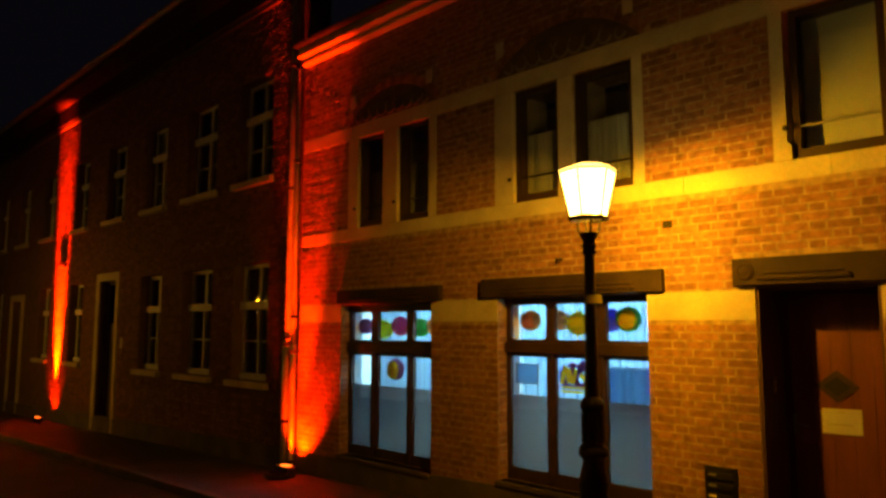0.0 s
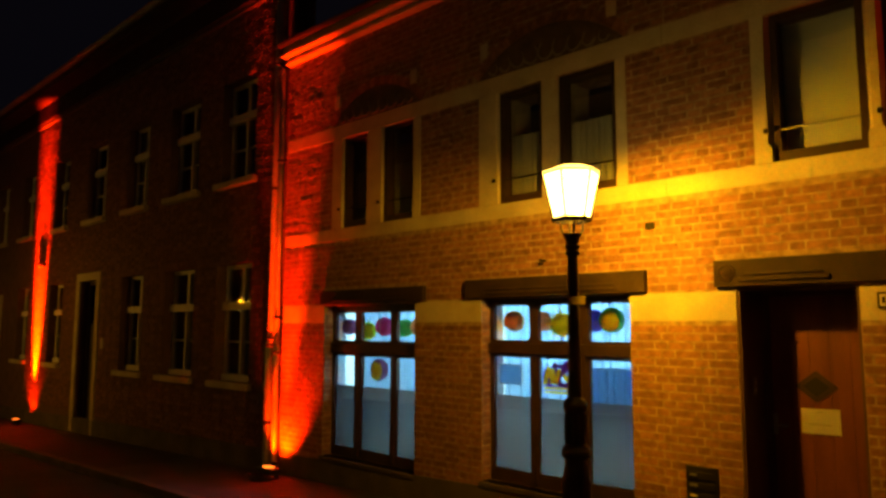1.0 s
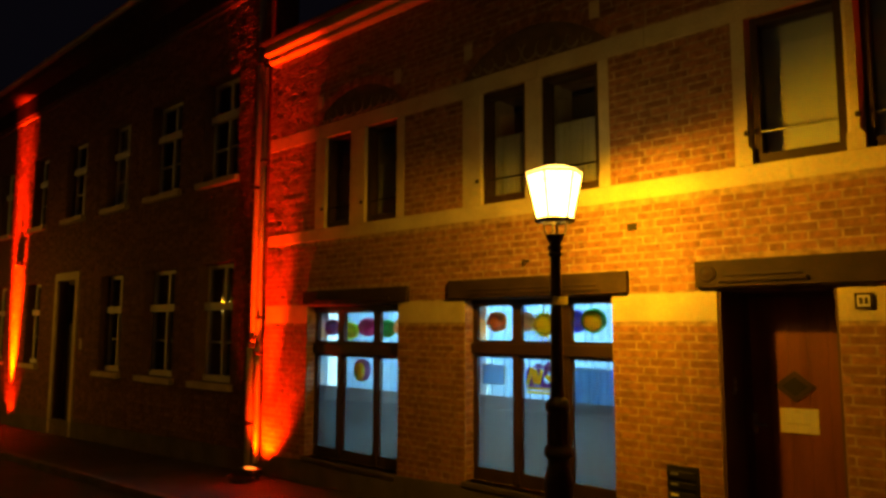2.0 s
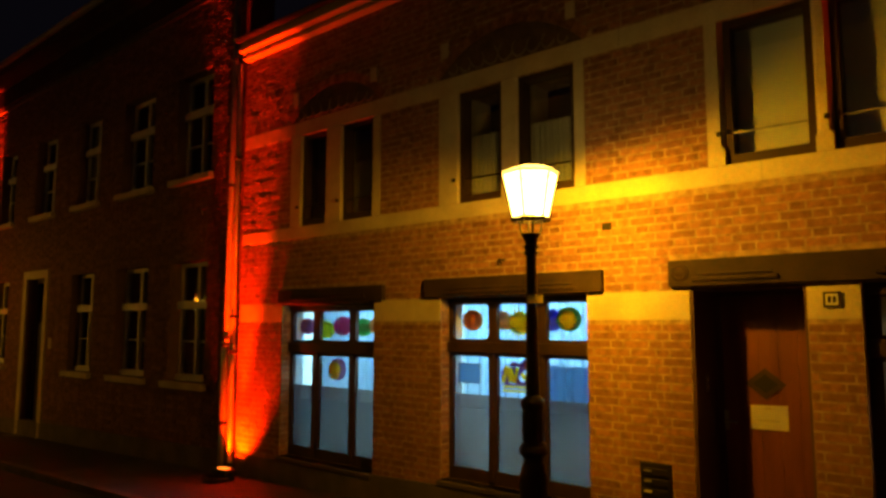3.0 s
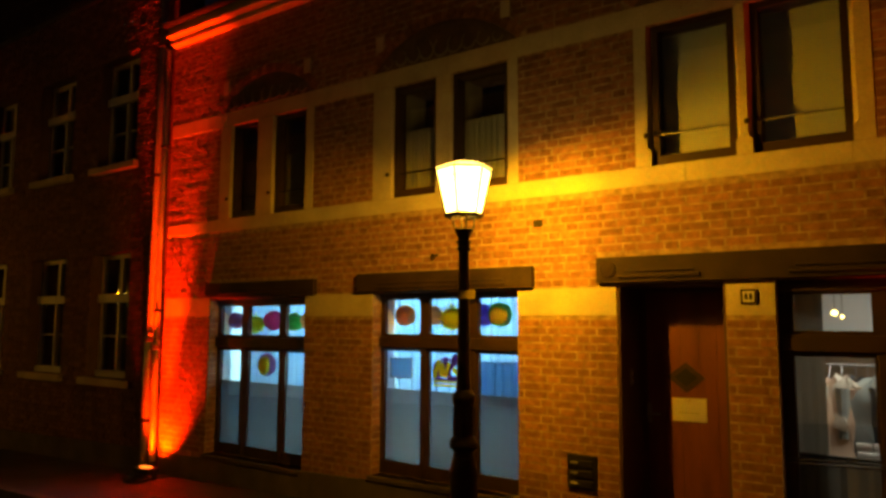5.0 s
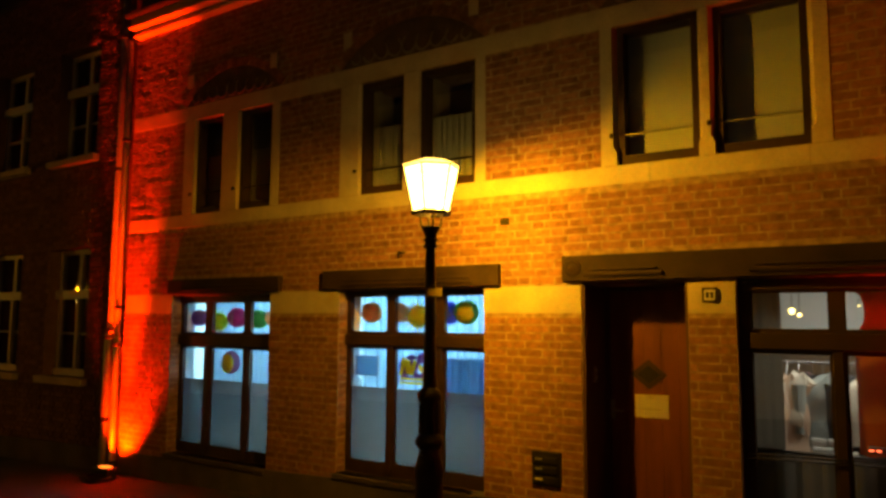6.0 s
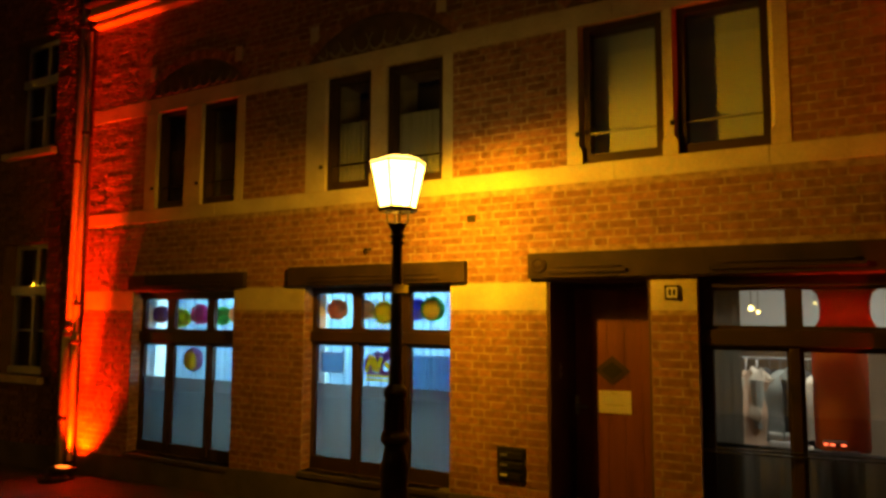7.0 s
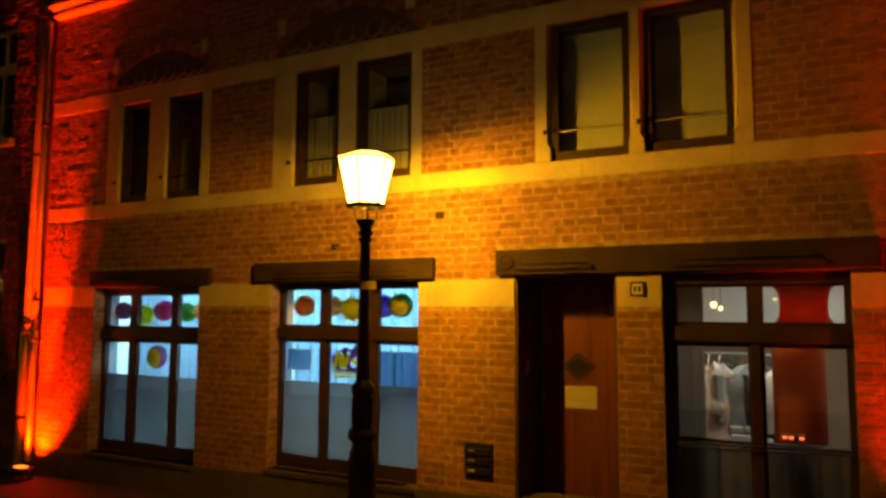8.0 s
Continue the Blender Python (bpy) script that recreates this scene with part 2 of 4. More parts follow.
def paper(name, colour, thin=0.8):
    """Thin coloured paper that lets light through."""
    m, nt, bsdf = nodes_of(name)
    N, L = nt.nodes.new, nt.links.new
    film, mix, spots = N("ShaderNodeBsdfTranslucent"), N("ShaderNodeMixShader"), N("ShaderNodeTexNoise")
    ramp = N("ShaderNodeValToRGB")
    spots.inputs["Scale"].default_value = 14
    ramp.color_ramp.elements[0].color, ramp.color_ramp.elements[1].color = (*(0.7 * c for c in colour), 1), (*colour, 1)
    L(spots.outputs["Fac"], ramp.inputs["Fac"])
    L(ramp.outputs["Color"], bsdf.inputs["Base Color"])
    L(ramp.outputs["Color"], film.inputs[0])
    mix.inputs[0].default_value = thin
    L(bsdf.outputs[0], mix.inputs[1])
    L(film.outputs[0], mix.inputs[2])
    L(mix.outputs[0], nt.nodes["Material Output"].inputs[0])
    return m


THIN = {k: paper("thin_paper_" + k, v) for k, v in dict(orange=(0.90, 0.40, 0.10), salmon=(0.95, 0.50, 0.25), yellow=(0.98, 0.75, 0.02), blue=(0.16, 0.20, 0.80), green=(0.12, 0.60, 0.20), magenta=(0.85, 0.06, 0.30), plum=(0.42, 0.15, 0.38), lime=(0.80, 0.85, 0.03), violet=(0.22, 0.06, 0.34)).items()}
BLIND_CLOTH = paper("blind_cloth", (0.68, 0.65, 0.59), 0.20)
PAINTS = {k: surface("cloth_" + k, tuple(0.85 * c for c in v), v, 8, 0.7, bump=0.1, stain=0.12) for k, v in dict(pink=(0.46, 0.31, 0.22), grey=(0.22, 0.235, 0.225), dark=(0.05, 0.05, 0.055), cream=(0.55, 0.48, 0.40), brown=(0.12, 0.055, 0.035), white=(0.66, 0.64, 0.60)).items()}


# ---- ground ----
bm = bmesh.new()
xs = [-400, -120, -45, -20, -10, 0, 10, 20, 45, 120, 400]
ys = [-400, -60, -20, -9, -6, -3, -1.55, -0.02, 6, 60, 400]
grid = [[bm.verts.new((x, y, ground_z(x) - 0.10)) for y in ys] for x in xs]
for i in range(len(xs) - 1):
    for k in range(len(ys) - 1):
        bm.faces.new((grid[i][k], grid[i + 1][k], grid[i + 1][k + 1], grid[i][k + 1]))
tagged(part("ground", bm, M_ROAD), "dark asphalt lane climbing gently past the houses", "ground", kind="structure")


def sloped(name, x0, x1, y0, y1, lift0, lift1, material, parent=None, step=3.0):
    """A strip that follows the slope of the lane."""
    bm = bmesh.new()
    n = max(1, round((x1 - x0) / step))
    for i in range(n):
        a, b = x0 + (x1 - x0) * i / n, x0 + (x1 - x0) * (i + 1) / n
        for v in box(bm, a, b, y0, y1, 0, 1):
            v.co.z = ground_z(v.co.x) + (lift1 if v.co.z > 0.5 else lift0)
    return part(name, bm, material, parent)


tagged(sloped("pavement", -45, 45, -1.50, 0.30, -0.3, -0.012, M_ROAD), "narrow dark pavement along the house fronts", "pavement", kind="structure")
tagged(sloped("kerb", -45, 45, -1.63, -1.50, -0.3, -0.004, M_PLINTH, step=1.0), "worn stone kerb edging the pavement", "kerb", kind="structure")

# ---- house fronts ----
GROUND_WINDOWS = {
    "window_1": dict(x=(-2.60, -0.84), z=(0.28, 2.24), panes=((-2.545, -2.12), (-1.995, -1.42), (-1.31, -0.88)), up=(1.785, 2.15), low=(0.41, 1.585), film=1.20),
    "window_2": dict(x=(0.20, 1.975), z=(0.36, 2.262), panes=((0.25, 0.735), (0.84, 1.335), (1.445, 1.935)), up=(1.83, 2.195), low=(0.495, 1.65), film=1.25),
}
DOOR = (2.94, 3.83, 0.10, 2.285)
SHOP = (4.19, 5.50, 0.30, 2.285)
UPPER = ((-2.27, -1.755), (-1.465, -0.89), (0.44, 1.02), (1.215, 1.875), (3.28, 3.955), (4.08, 4.76))
PAIRS = ((-2.48, -0.757), (0.175, 1.99), (3.14, 4.90))
UP_Z = (3.275, 4.50)
MAIN = (-3.60, 9.6, -0.4, 5.84)
LEFT = (-30.0, -3.60, -1.4, 7.20)
HOLES = [(*w["x"], *w["z"]) for w in GROUND_WINDOWS.values()] + [DOOR, SHOP] + [(a, b, *UP_Z) for a, b in PAIRS]

bm = bmesh.new()
pierced(bm, *MAIN, 0.0015, 0.36, HOLES)
# The window niches widen towards the rooms.
pierced(bm, *MAIN, 0.36, 0.60, [(-3.15, -0.50, 0.28, 2.24), (-0.30, 2.45, 0.36, 2.262)] + HOLES[2:])
wall_main = tagged(part("wall_main", bm, M_MORTAR), "lime-mortared brick front wall of the lit house", "wall", kind="structure")

BAYS = ((-5.57, -4.50), (-7.50, -6.35), (-9.43, -8.43), (-11.60, -10.53), (-13.76, -12.85))
FAR_BAYS = ((-16.35, -15.35), (-18.75, -17.75), (-21.1, -20.1))
L_LOW, L_UP = (1.10, 2.97), (4.32, 6.03)
L_DOOR = (-11.72, -10.70, -0.32, 2.98)
L_DOOR2 = (-18.9, -17.9, -0.52, 2.7)
L_WINDOWS = [(*b, *L_UP) for b in BAYS + FAR_BAYS] + [(*BAYS[k], *L_LOW) for k in (0, 1, 2, 4)] + [(*FAR_BAYS[k], *L_LOW) for k in (0, 2)]
bm = bmesh.new()
pierced(bm, *LEFT, 0.012, 0.45, L_WINDOWS + [L_DOOR, L_DOOR2])
wall_left = tagged(part("wall_left", bm, M_MORTAR_DARK), "dark weathered brick front of the taller neighbour house", "wall", kind="structure")


def trimmed(name, dims, material=M_STONE, bevel=0.006):
    return tagged(slab(name, dims, material, bevel=bevel), kind="structure")


# Stone bands and window surrounds of the lit house.
STONES = [(-3.58, 9.5, 3.115, 3.27), (-3.58, 9.5, 4.505, 4.69)]
for x0, x1, z0, z1 in STONES:
    for k in range(11):
        a, b = x0 + (x1 - x0) * k / 11, x0 + (x1 - x0) * (k + 1) / 11
        tagged(trimmed("stone_band", (a + 0.002, b - 0.002, -0.006, 0.10, z0, z1), bevel=0.003), "pale cut-stone band across the brick front", "stone band", "stone bands")


def jamb(x0, x1, cut_left, cut_right, cut):
    """A window post whose edges to the glass are chamfered, down to a sloping stop above the sill."""
    bm = bmesh.new()
    y0, y1, rings = -0.008, 0.60, []
    for z, c in ((3.2755, 0.002), (3.385, 0.002), (3.43, cut), (4.4995, cut)):
        l, r = c if cut_left else 0.002, c if cut_right else 0.002
        rings.append([bm.verts.new((x, y, z)) for x, y in ((x0, y1), (x0, y0 + 1.6 * l), (x0 + l, y0), (x1 - r, y0), (x1, y0 + 1.6 * r), (x1, y1))])
    for p, q in zip(rings, rings[1:]):
        for k in range(6):
            bm.faces.new((p[k], p[(k + 1) % 6], q[(k + 1) % 6], q[k]))
    bm.faces.new(rings[0])
    bm.faces.new(list(reversed(rings[-1])))
    return tagged(part("stone_jamb", bm, M_STONE), kind="structure")


for (a, b), (l0, l1), (r0, r1) in zip(PAIRS, UPPER[0::2], UPPER[1::2]):
    for x0, x1, cut_left, cut_right in ((a, l0, False, True), (l1, r0, True, True), (r1, b, True, False)):
        tagged(jamb(x0, x1, cut_left, cut_right, 0.034 if a > 3 else 0.010), "pale cut-stone window post of the upper storey", "stone post", "stone posts")
        STONES.append((x0, x1, 3.27, 4.505))
# Stone blocks at the heads of the ground-floor piers.
PIERS = ((-3.58, -2.60), (-0.84, 0.20), (1.975, 2.94), (3.83, 4.19), (5.50, 9.5))
for x0, x1 in PIERS:
    tagged(trimmed("pier_stone", (x0 + 0.001, x1 - 0.001, -0.004, 0.30, 2.02, 2.262), bevel=0.003), "smooth pale stone block at the head of a brick pier", "stone block", "pier stones")
    STONES.append((x0, x1, 2.02, 2.262))

# Beams over the openings.
BEAMS = ((-2.64, -0.65, 2.262, 2.445), (0.0, 2.155, 2.275, 2.475), (2.78, 5.68, 2.295, 2.515))
STONES += list(BEAMS)
for x0, x1, z0, z1 in BEAMS:
    beam = empty("lintel_beam", "dark stained timber lintel with a moulded edge", "lintel", "lintels")
    slab("beam", (x0, x1, -0.058, 0.30, z0, z1), M_BEAM, beam, bevel=0.008)
    bm = bmesh.new()
    inner = (x0 + 0.27, x1 - 0.27)
    if x1 > 5:
        for a, b in ((2.98, 3.66), (4.30, 5.35)):
            box(bm, a, b, -0.083, -0.053, z0 + 0.035, z0 + 0.075, 0.012)
            box(bm, a + 0.05, b - 0.05, -0.075, -0.053, z0 + 0.085, z0 + 0.105, 0.008)
    else:
        box(bm, *inner, -0.078, -0.053, z0 + 0.03, z0 + 0.06, 0.010)
        box(bm, inner[0] + 0.03, inner[1] - 0.03, -0.071, -0.053, z0 + 0.075, z0 + 0.095, 0.007)
    part("moulding", bm, M_BEAM, beam)
    if x1 > 5:
        bm = bmesh.new()
        lathe(bm, [(0.075, 0), (0.075, 0.012), (0.055, 0.022), (0.045, 0.014), (0.02, 0.026), (0.0005, 0.028)], 20)
        bm.transform(Matrix.Translation((2.885, -0.057, 2.41)) @ Matrix.Rotation(radians(90), 4, "X"))
        part("rosette", bm, M_BEAM, beam, "carved round rosette", smooth=True)

# Relieving arches over the upper window pairs, with a sunk dark field and stone blocks at their feet.
ARCHES = []
for a, b in PAIRS:
    c, half, rise, z0 = (a + b) / 2, (b - a) / 2 + 0.0, 0.39, 4.692
    R = (half * half + rise * rise) / (2 * rise)
    arc = lambda r, n=18: [(c + r * math.sin(t), z0 + rise - R + r * math.cos(t)) for t in (math.asin(half / R) * (2 * k / n - 1) for k in range(n + 1))]
    thing = empty("relief_arch", "shallow brick relieving arch with a dark carved field", "arch", "relieving arches")
    bm = bmesh.new()
    prism(bm, [(x, max(z, z0)) for x, z in arc(R - 0.002)], -0.004, 0.10)
    part("field", bm, M_FIELD, thing, "dark sunk arch field")
    for k in range(22):  # each voussoir is its own small wedge
        bm = bmesh.new()
        t0, t1 = (math.asin(half / R) * (2 * (k + e) / 22 - 1) for e in (0.04, 0.96))
        prism(bm, [(c + r * math.sin(t), z0 + rise - R + r * math.cos(t)) for r, t in ((R, t0), (R + 0.11, t0), (R + 0.11, t1), (R, t1))], -0.010, 0.05)
        part("voussoir", bm, M_BRICK_PIECE, thing)
    for k in range(9):  # carved scrolls along the foot of the field, taller in the middle
        bm = bmesh.new()
        x, r = c + half * 0.76 * (k / 4 - 1), 0.040 + 0.040 * (1 - ((k - 4) / 4.6) ** 2)
        way = 1 if k < 4 else -1
        ring = [(x + way * r * math.cos(t) * (1 - 0.10 * t), -0.008, z0 + 0.022 + r * 1.25 * (1 + math.sin(t))) for t in (-2.9 + 0.32 * q for q in range(13))]
        tube(bm, ring, [0.014 - 0.0006 * q for q in range(len(ring))])
        part("scroll", bm, M_SCROLL, thing, "weathered carved scroll", smooth=True)
    for x in (a + 0.08, b - 0.13):
        bm = bmesh.new()
        box(bm, x - 0.055, x + 0.055, -0.012, 0.05, 4.93, 5.11, 0.006)
        part("springer", bm, M_STONE, thing, "small pale stone block")
    ARCHES.append((c, R, z0 + rise - R, half))

# Cornices, roofs and gutters.
for name, x0, x1, z, label in (("cornice_main", -3.56, 9.6, 5.84, "moulded cornice of the lit house"), ("cornice_left", -30, -3.66, 7.20, "plain plaster cornice of the taller house")):
    bm = bmesh.new()
    if name == "cornice_main":
        sweep(bm, [(0.3, z - 0.01), (-0.05, z - 0.01), (-0.085, z), (-0.10, z + 0.012), (-0.10, z + 0.035), (-0.055, z + 0.045), (-0.055, z + 0.085), (-0.16, z + 0.092), (-0.19, z + 0.10), (-0.19, z + 0.13), (-0.15, z + 0.145), (-0.15, z + 0.25), (0.3, z + 0.25)], x0, x1)
    else:
        sweep(bm, [(0.4, z), (-0.05, z), (-0.08, z + 0.03), (-0.08, z + 0.46), (-0.16, z + 0.50), (-0.40, z + 0.56), (-0.42, z + 0.70), (0.4, z + 0.70)], x0, x1)
    tagged(part(name, bm, M_STONE if name == "cornice_main" else M_BEAM), label, "cornice", kind="structure")
    bm = bmesh.new()
    top = z + (0.30 if name == "cornice_main" else 0.78)
    depth = 5.0
    sweep(bm, [(-0.15 if name == "cornice_main" else -0.36, top), (depth, top + 3.2), (depth, top + 3.0), (-0.12, top - 0.06)], x0, x1)
    tagged(part("roof_" + name[8:], bm, M_ROOF), "dark tiled pitched roof over the cornice", "roof", kind="structure")
    bm = bmesh.new()
    sweep(bm, [(-0.46 + 0.075 * math.cos(u), top - 0.02 + 0.075 * math.sin(u)) for u in [math.pi + k * math.pi / 8 for k in range(9)]] if name == "cornice_left" else [(-0.21 + 0.050 * math.cos(u), top - 0.03 + 0.050 * math.sin(u)) for u in [math.pi + k * math.pi / 8 for k in range(9)]], x0, x1)
    tagged(part("gutter_" + name[8:], bm, M_ZINC if name == "cornice_left" else M_IRON, smooth=True), "half-round zinc eaves gutter", "gutter", kind="structure")

tagged(slab("frieze_left", (-30, -3.66, -0.045, 0.02, 7.13, 7.198), M_PLINTH, bevel=0.008), "thin plaster bed moulding under the eaves", "moulding", kind="structure")

# Plinths that follow the lane.
tagged(sloped("plinth_main", -3.56, 9.5, -0.035, 0.30, -0.4, 0.275, M_PLINTH, step=0.6), "dark rendered plinth at the foot of the lit house", "plinth", kind="structure")
tagged(sloped("plinth_left", -30, -3.60, -0.03, 0.10, -0.4, 0.30, M_PLINTH, step=1.5), "dark rendered plinth of the taller house", "plinth", kind="structure")


# ---- windows ----
def ground_window(name, w):
    (x0, x1), (z0, z1), up, low = w["x"], w["z"], w["up"], w["low"]
    win = empty(name, "tall dark-brown shop window lit from inside, lower panes frosted", "window", kind="structure")
    bm = bmesh.new()
    pierced(bm, x0, x1, z0, z1, 0.14, 0.20, [(a, b, *up) for a, b in w["panes"]] + [(a, b, *low) for a, b in w["panes"]])
    for a, b in w["panes"]:  # the corners of the panes are rounded off
        for p, q, big in ((*up, 0.045), (*low, 0.022)):
            for cx, sx in ((a, 1), (b, -1)):
                for cz, sz in ((p, 1), (q, -1)):
                    arc = [(cx + sx * big * (1 - math.sin(u)), cz + sz * big * (1 - math.cos(u))) for u in [k * math.pi / 10 for k in range(6)]]
                    prism(bm, [(cx, cz), *(arc if sx * sz > 0 else reversed(arc))], 0.142, 0.164)
    part("window_frame", bm, M_FRAME, win)
    slab("transom", (x0 + 0.004, x1 - 0.004, 0.095, 0.139, low[1] + 0.035, up[0] - 0.03), M_FRAME, win, bevel=0.010)
    slab("head_rail", (x0 + 0.004, x1 - 0.004, 0.11, 0.139, up[1] + 0.012, z1 - 0.004), M_FRAME, win, bevel=0.008)
    for (a, b), (c, e) in zip(w["panes"], w["panes"][1:]):
        slab("mullion", (b + 0.02, c - 0.02, 0.115, 0.139, z0 + 0.03, low[1] + 0.034), M_FRAME, win, bevel=0.008)
    slab("window_sill", (x0 - 0.02, x1 + 0.01, -0.05, 0.139, z0 - 0.055, z0), M_SILL, win, bevel=0.01)
    for a, b in w["panes"]:
        slab("pane", (a - 0.01, b + 0.01, 0.166, 0.172, up[0] - 0.01, up[1] + 0.01), M_GLASS, win)
        slab("pane", (a - 0.01, b + 0.01, 0.166, 0.172, low[0] - 0.01, low[1] + 0.01), M_GLASS, win)
        slab("frosted_film", (a - 0.005, b + 0.005, 0.1735, 0.175, low[0] - 0.005, w["film"]), M_FILM_DIM if name == "window_1" else M_FILM, win, "frosted privacy film")
    slab("niche_lining", (x0 + 0.001, x0 + 0.007, 0.203, 0.358, z0 + 0.01, z1 - 0.004), M_ROOM, win, "white plastered niche side")
    slab("niche_lining", (x1 - 0.007, x1 - 0.001, 0.203, 0.358, z0 + 0.01, z1 - 0.004), M_ROOM, win, "white plastered niche side")
    for o in win.children:
        if o.name.startswith(("pane", "frosted")):
            o.visible_shadow = o.name.startswith("frosted")
    return win


for name, w in GROUND_WINDOWS.items():
    ground_window(name, w)


def upper_window(name, x0, x1, style):
    """A dark casement set back in its stone surround: half curtained, blinded or bare."""
    z0, z1 = UP_Z
    win = empty(name, {"curtain": "dark upper casement window with a half-height pale curtain", "blind": "dark upper window with a drawn pale slatted blind and safety bar"}[style], "window", kind="structure")
    f = 0.055
    bm = bmesh.new()
    pierced(bm, x0 + 0.001, x1 - 0.001, z0 + 0.001, z1 - 0.001, 0.040, 0.17, [(x0 + f, x1 - f, z0 + f + 0.03, z1 - f)])
    part("window_frame", bm, M_FRAME, win)
    slab("pane", (x0 + f - 0.01, x1 - f + 0.01, 0.143, 0.148, z0 + f, z1 - f + 0.01), M_GLASS_DARK if style == "curtain" else M_GLASS, win).visible_shadow = False
    if style == "curtain":
        bm = bmesh.new()
        top = z0 + (z1 - z0) * 0.62
        n = 26
        rows = []
        for zz in (z0 + f, top):
            rows.append([bm.verts.new((x0 + f + (x1 - x0 - 2 * f) * k / n, 0.186 + 0.010 * math.sin(k * 1.9), zz)) for k in range(n + 1)])
        for k in range(n):
            bm.faces.new((rows[0][k], rows[0][k + 1], rows[1][k + 1], rows[1][k]))
        bmesh.ops.solidify(bm, geom=bm.faces[:], thickness=0.003)
        part("curtain", bm, M_BLIND, win, "pale half curtain", smooth=True)
    else:
        bm = bmesh.new()
        n = 46
        for k in range(n):
            zz = z0 + f + (z1 - z0 - 2 * f) * k / n
            for v in box(bm, x0 + f - 0.02, x1 - f + 0.02, 0.196, 0.200, zz, zz + (z1 - z0) / n * 0.78):
                v.co.y += 0.006 if v.co.z < zz + 0.01 else 0
        part("blind", bm, BLIND_CLOTH, win, "pale slatted blind")
    bm = bmesh.new()
    rod(bm, (x0 + f - 0.01, 0.06, z0 + 0.268), (x1 - f + 0.01, 0.06, z0 + 0.268), 0.010)
    part("safety_bar", bm, M_ZINC if style == "blind" else M_IRON, win, "thin metal safety bar")
    bm = bmesh.new()
    box(bm, x0 - 0.055, x0 - 0.015, -0.045, -0.015, z0 + 0.235, z0 + 0.275, 0.008)
    part("hinge_pin", bm, M_IRON, win, "rusty shutter hinge pin")
    # A black sheet stands in for the unlit room.
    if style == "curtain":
        slab("unlit_backing", (x0 - 0.03, x1 + 0.03, 0.605, 0.615, z0 - 0.05, z1 + 0.05), M_DARK, win)


for k, (a, b) in enumerate(UPPER):
    upper_window("window_%d" % (k + 3), a, b, "curtain" if k < 4 else "blind")


for name, dims in (("wall_bedroom_back", (3.0, 5.2, 2.2, 2.3, 3.1, 4.8)), ("wall_bedroom_side_a", (2.9, 3.0, 0.601, 2.3, 3.1, 4.8)), ("wall_bedroom_side_b", (5.2, 5.3, 0.601, 2.3, 3.1, 4.8)), ("ceiling_bedroom", (2.9, 5.3, 0.601, 2.3, 4.8, 4.9)), ("floor_bedroom", (2.9, 5.3, 0.601, 2.3, 3.0, 3.1))):
    tagged(slab(name, dims, M_ROOM), "plain pale room surface behind the drawn blinds", name.split("_")[0], kind="structure")
# Unseen wall added across the lane to bounce lamp light onto the fronts.
tagged(slab("bounce_wall", (-45, 45, -9.9, -9.6, -1.6, 8.0), M_BOUNCE), "plain unseen wall added across the lane, pale to bounce light", "wall", kind="structure")


def side_window(name, x0, x1, z0, z1, style=""):
    """A white timber window of the dark house: a fixed top light over two casements."""
    win = empty(name, "white-painted timber casement window in a dark brick wall", "window", kind="structure")
    tz = z0 + (z1 - z0) * 0.64
    c, f = (x0 + x1) / 2, 0.065
    bm = bmesh.new()
    pierced(bm, x0, x1, z0, z1, 0.19, 0.25, [(a, b, p, q) for a, b in ((x0 + f, c - 0.04), (c + 0.04, x1 - f)) for p, q in ((z0 + f + 0.04, z0 + (tz - z0) * 0.52 - 0.012), (z0 + (tz - z0) * 0.52 + 0.012, tz - 0.05), (tz + 0.05, z1 - f))])
    part("window_frame", bm, M_WHITE, win)
    slab("transom", (x0 + 0.004, x1 - 0.004, 0.125, 0.189, tz - 0.065, tz + 0.065), M_WHITE, win, bevel=0.008)
    slab("mullion", (c - 0.03, c + 0.03, 0.160, 0.189, z0 + 0.12, tz - 0.067), M_WHITE, win, bevel=0.006)
    slab("bottom_rail", (x0 + 0.004, x1 - 0.004, 0.140, 0.189, z0 + 0.004, z0 + 0.10), M_WHITE, win, bevel=0.008)
    for a, b in ((x0 + f, c - 0.04), (c + 0.04, x1 - f)):
        slab("pane", (a - 0.01, b + 0.01, 0.216, 0.222, z0 + f, z1 - f + 0.01), M_GLASS_DARK, win).visible_shadow = False
    slab("window_sill", (x0 - 0.10, x1 + 0.09, -0.09, 0.189, z0 - 0.10, z0), M_STONE, win, "weathered stone sill", bevel=0.01)
    if style:
        slab("curtain", (x0 + 0.02, x1 - 0.02, 0.28, 0.29, z0 + 0.02, z1 - 0.02), M_BLIND, win, "drawn pale curtain")
    # Darkness behind the panes is a black sheet.
    slab("unlit_backing", (x0 - 0.05, x1 + 0.05, 0.455, 0.465, z0 - 0.05, z1 + 0.05), M_DARK, win)


for k, (x0, x1, z0, z1) in enumerate(L_WINDOWS):
    side_window("window_%d" % (k + 10), x0, x1, z0, z1, "drawn" if k in (2, 5, 6, 7) else "")


# ---- doors ----
def plain_frame(bm, x0, x1, z0, z1, y0, y1, w):
    pierced(bm, x0, x1, z0, z1, y0, y1, [(x0 + w, x1 - w, z0 - 1, z1 - w)])


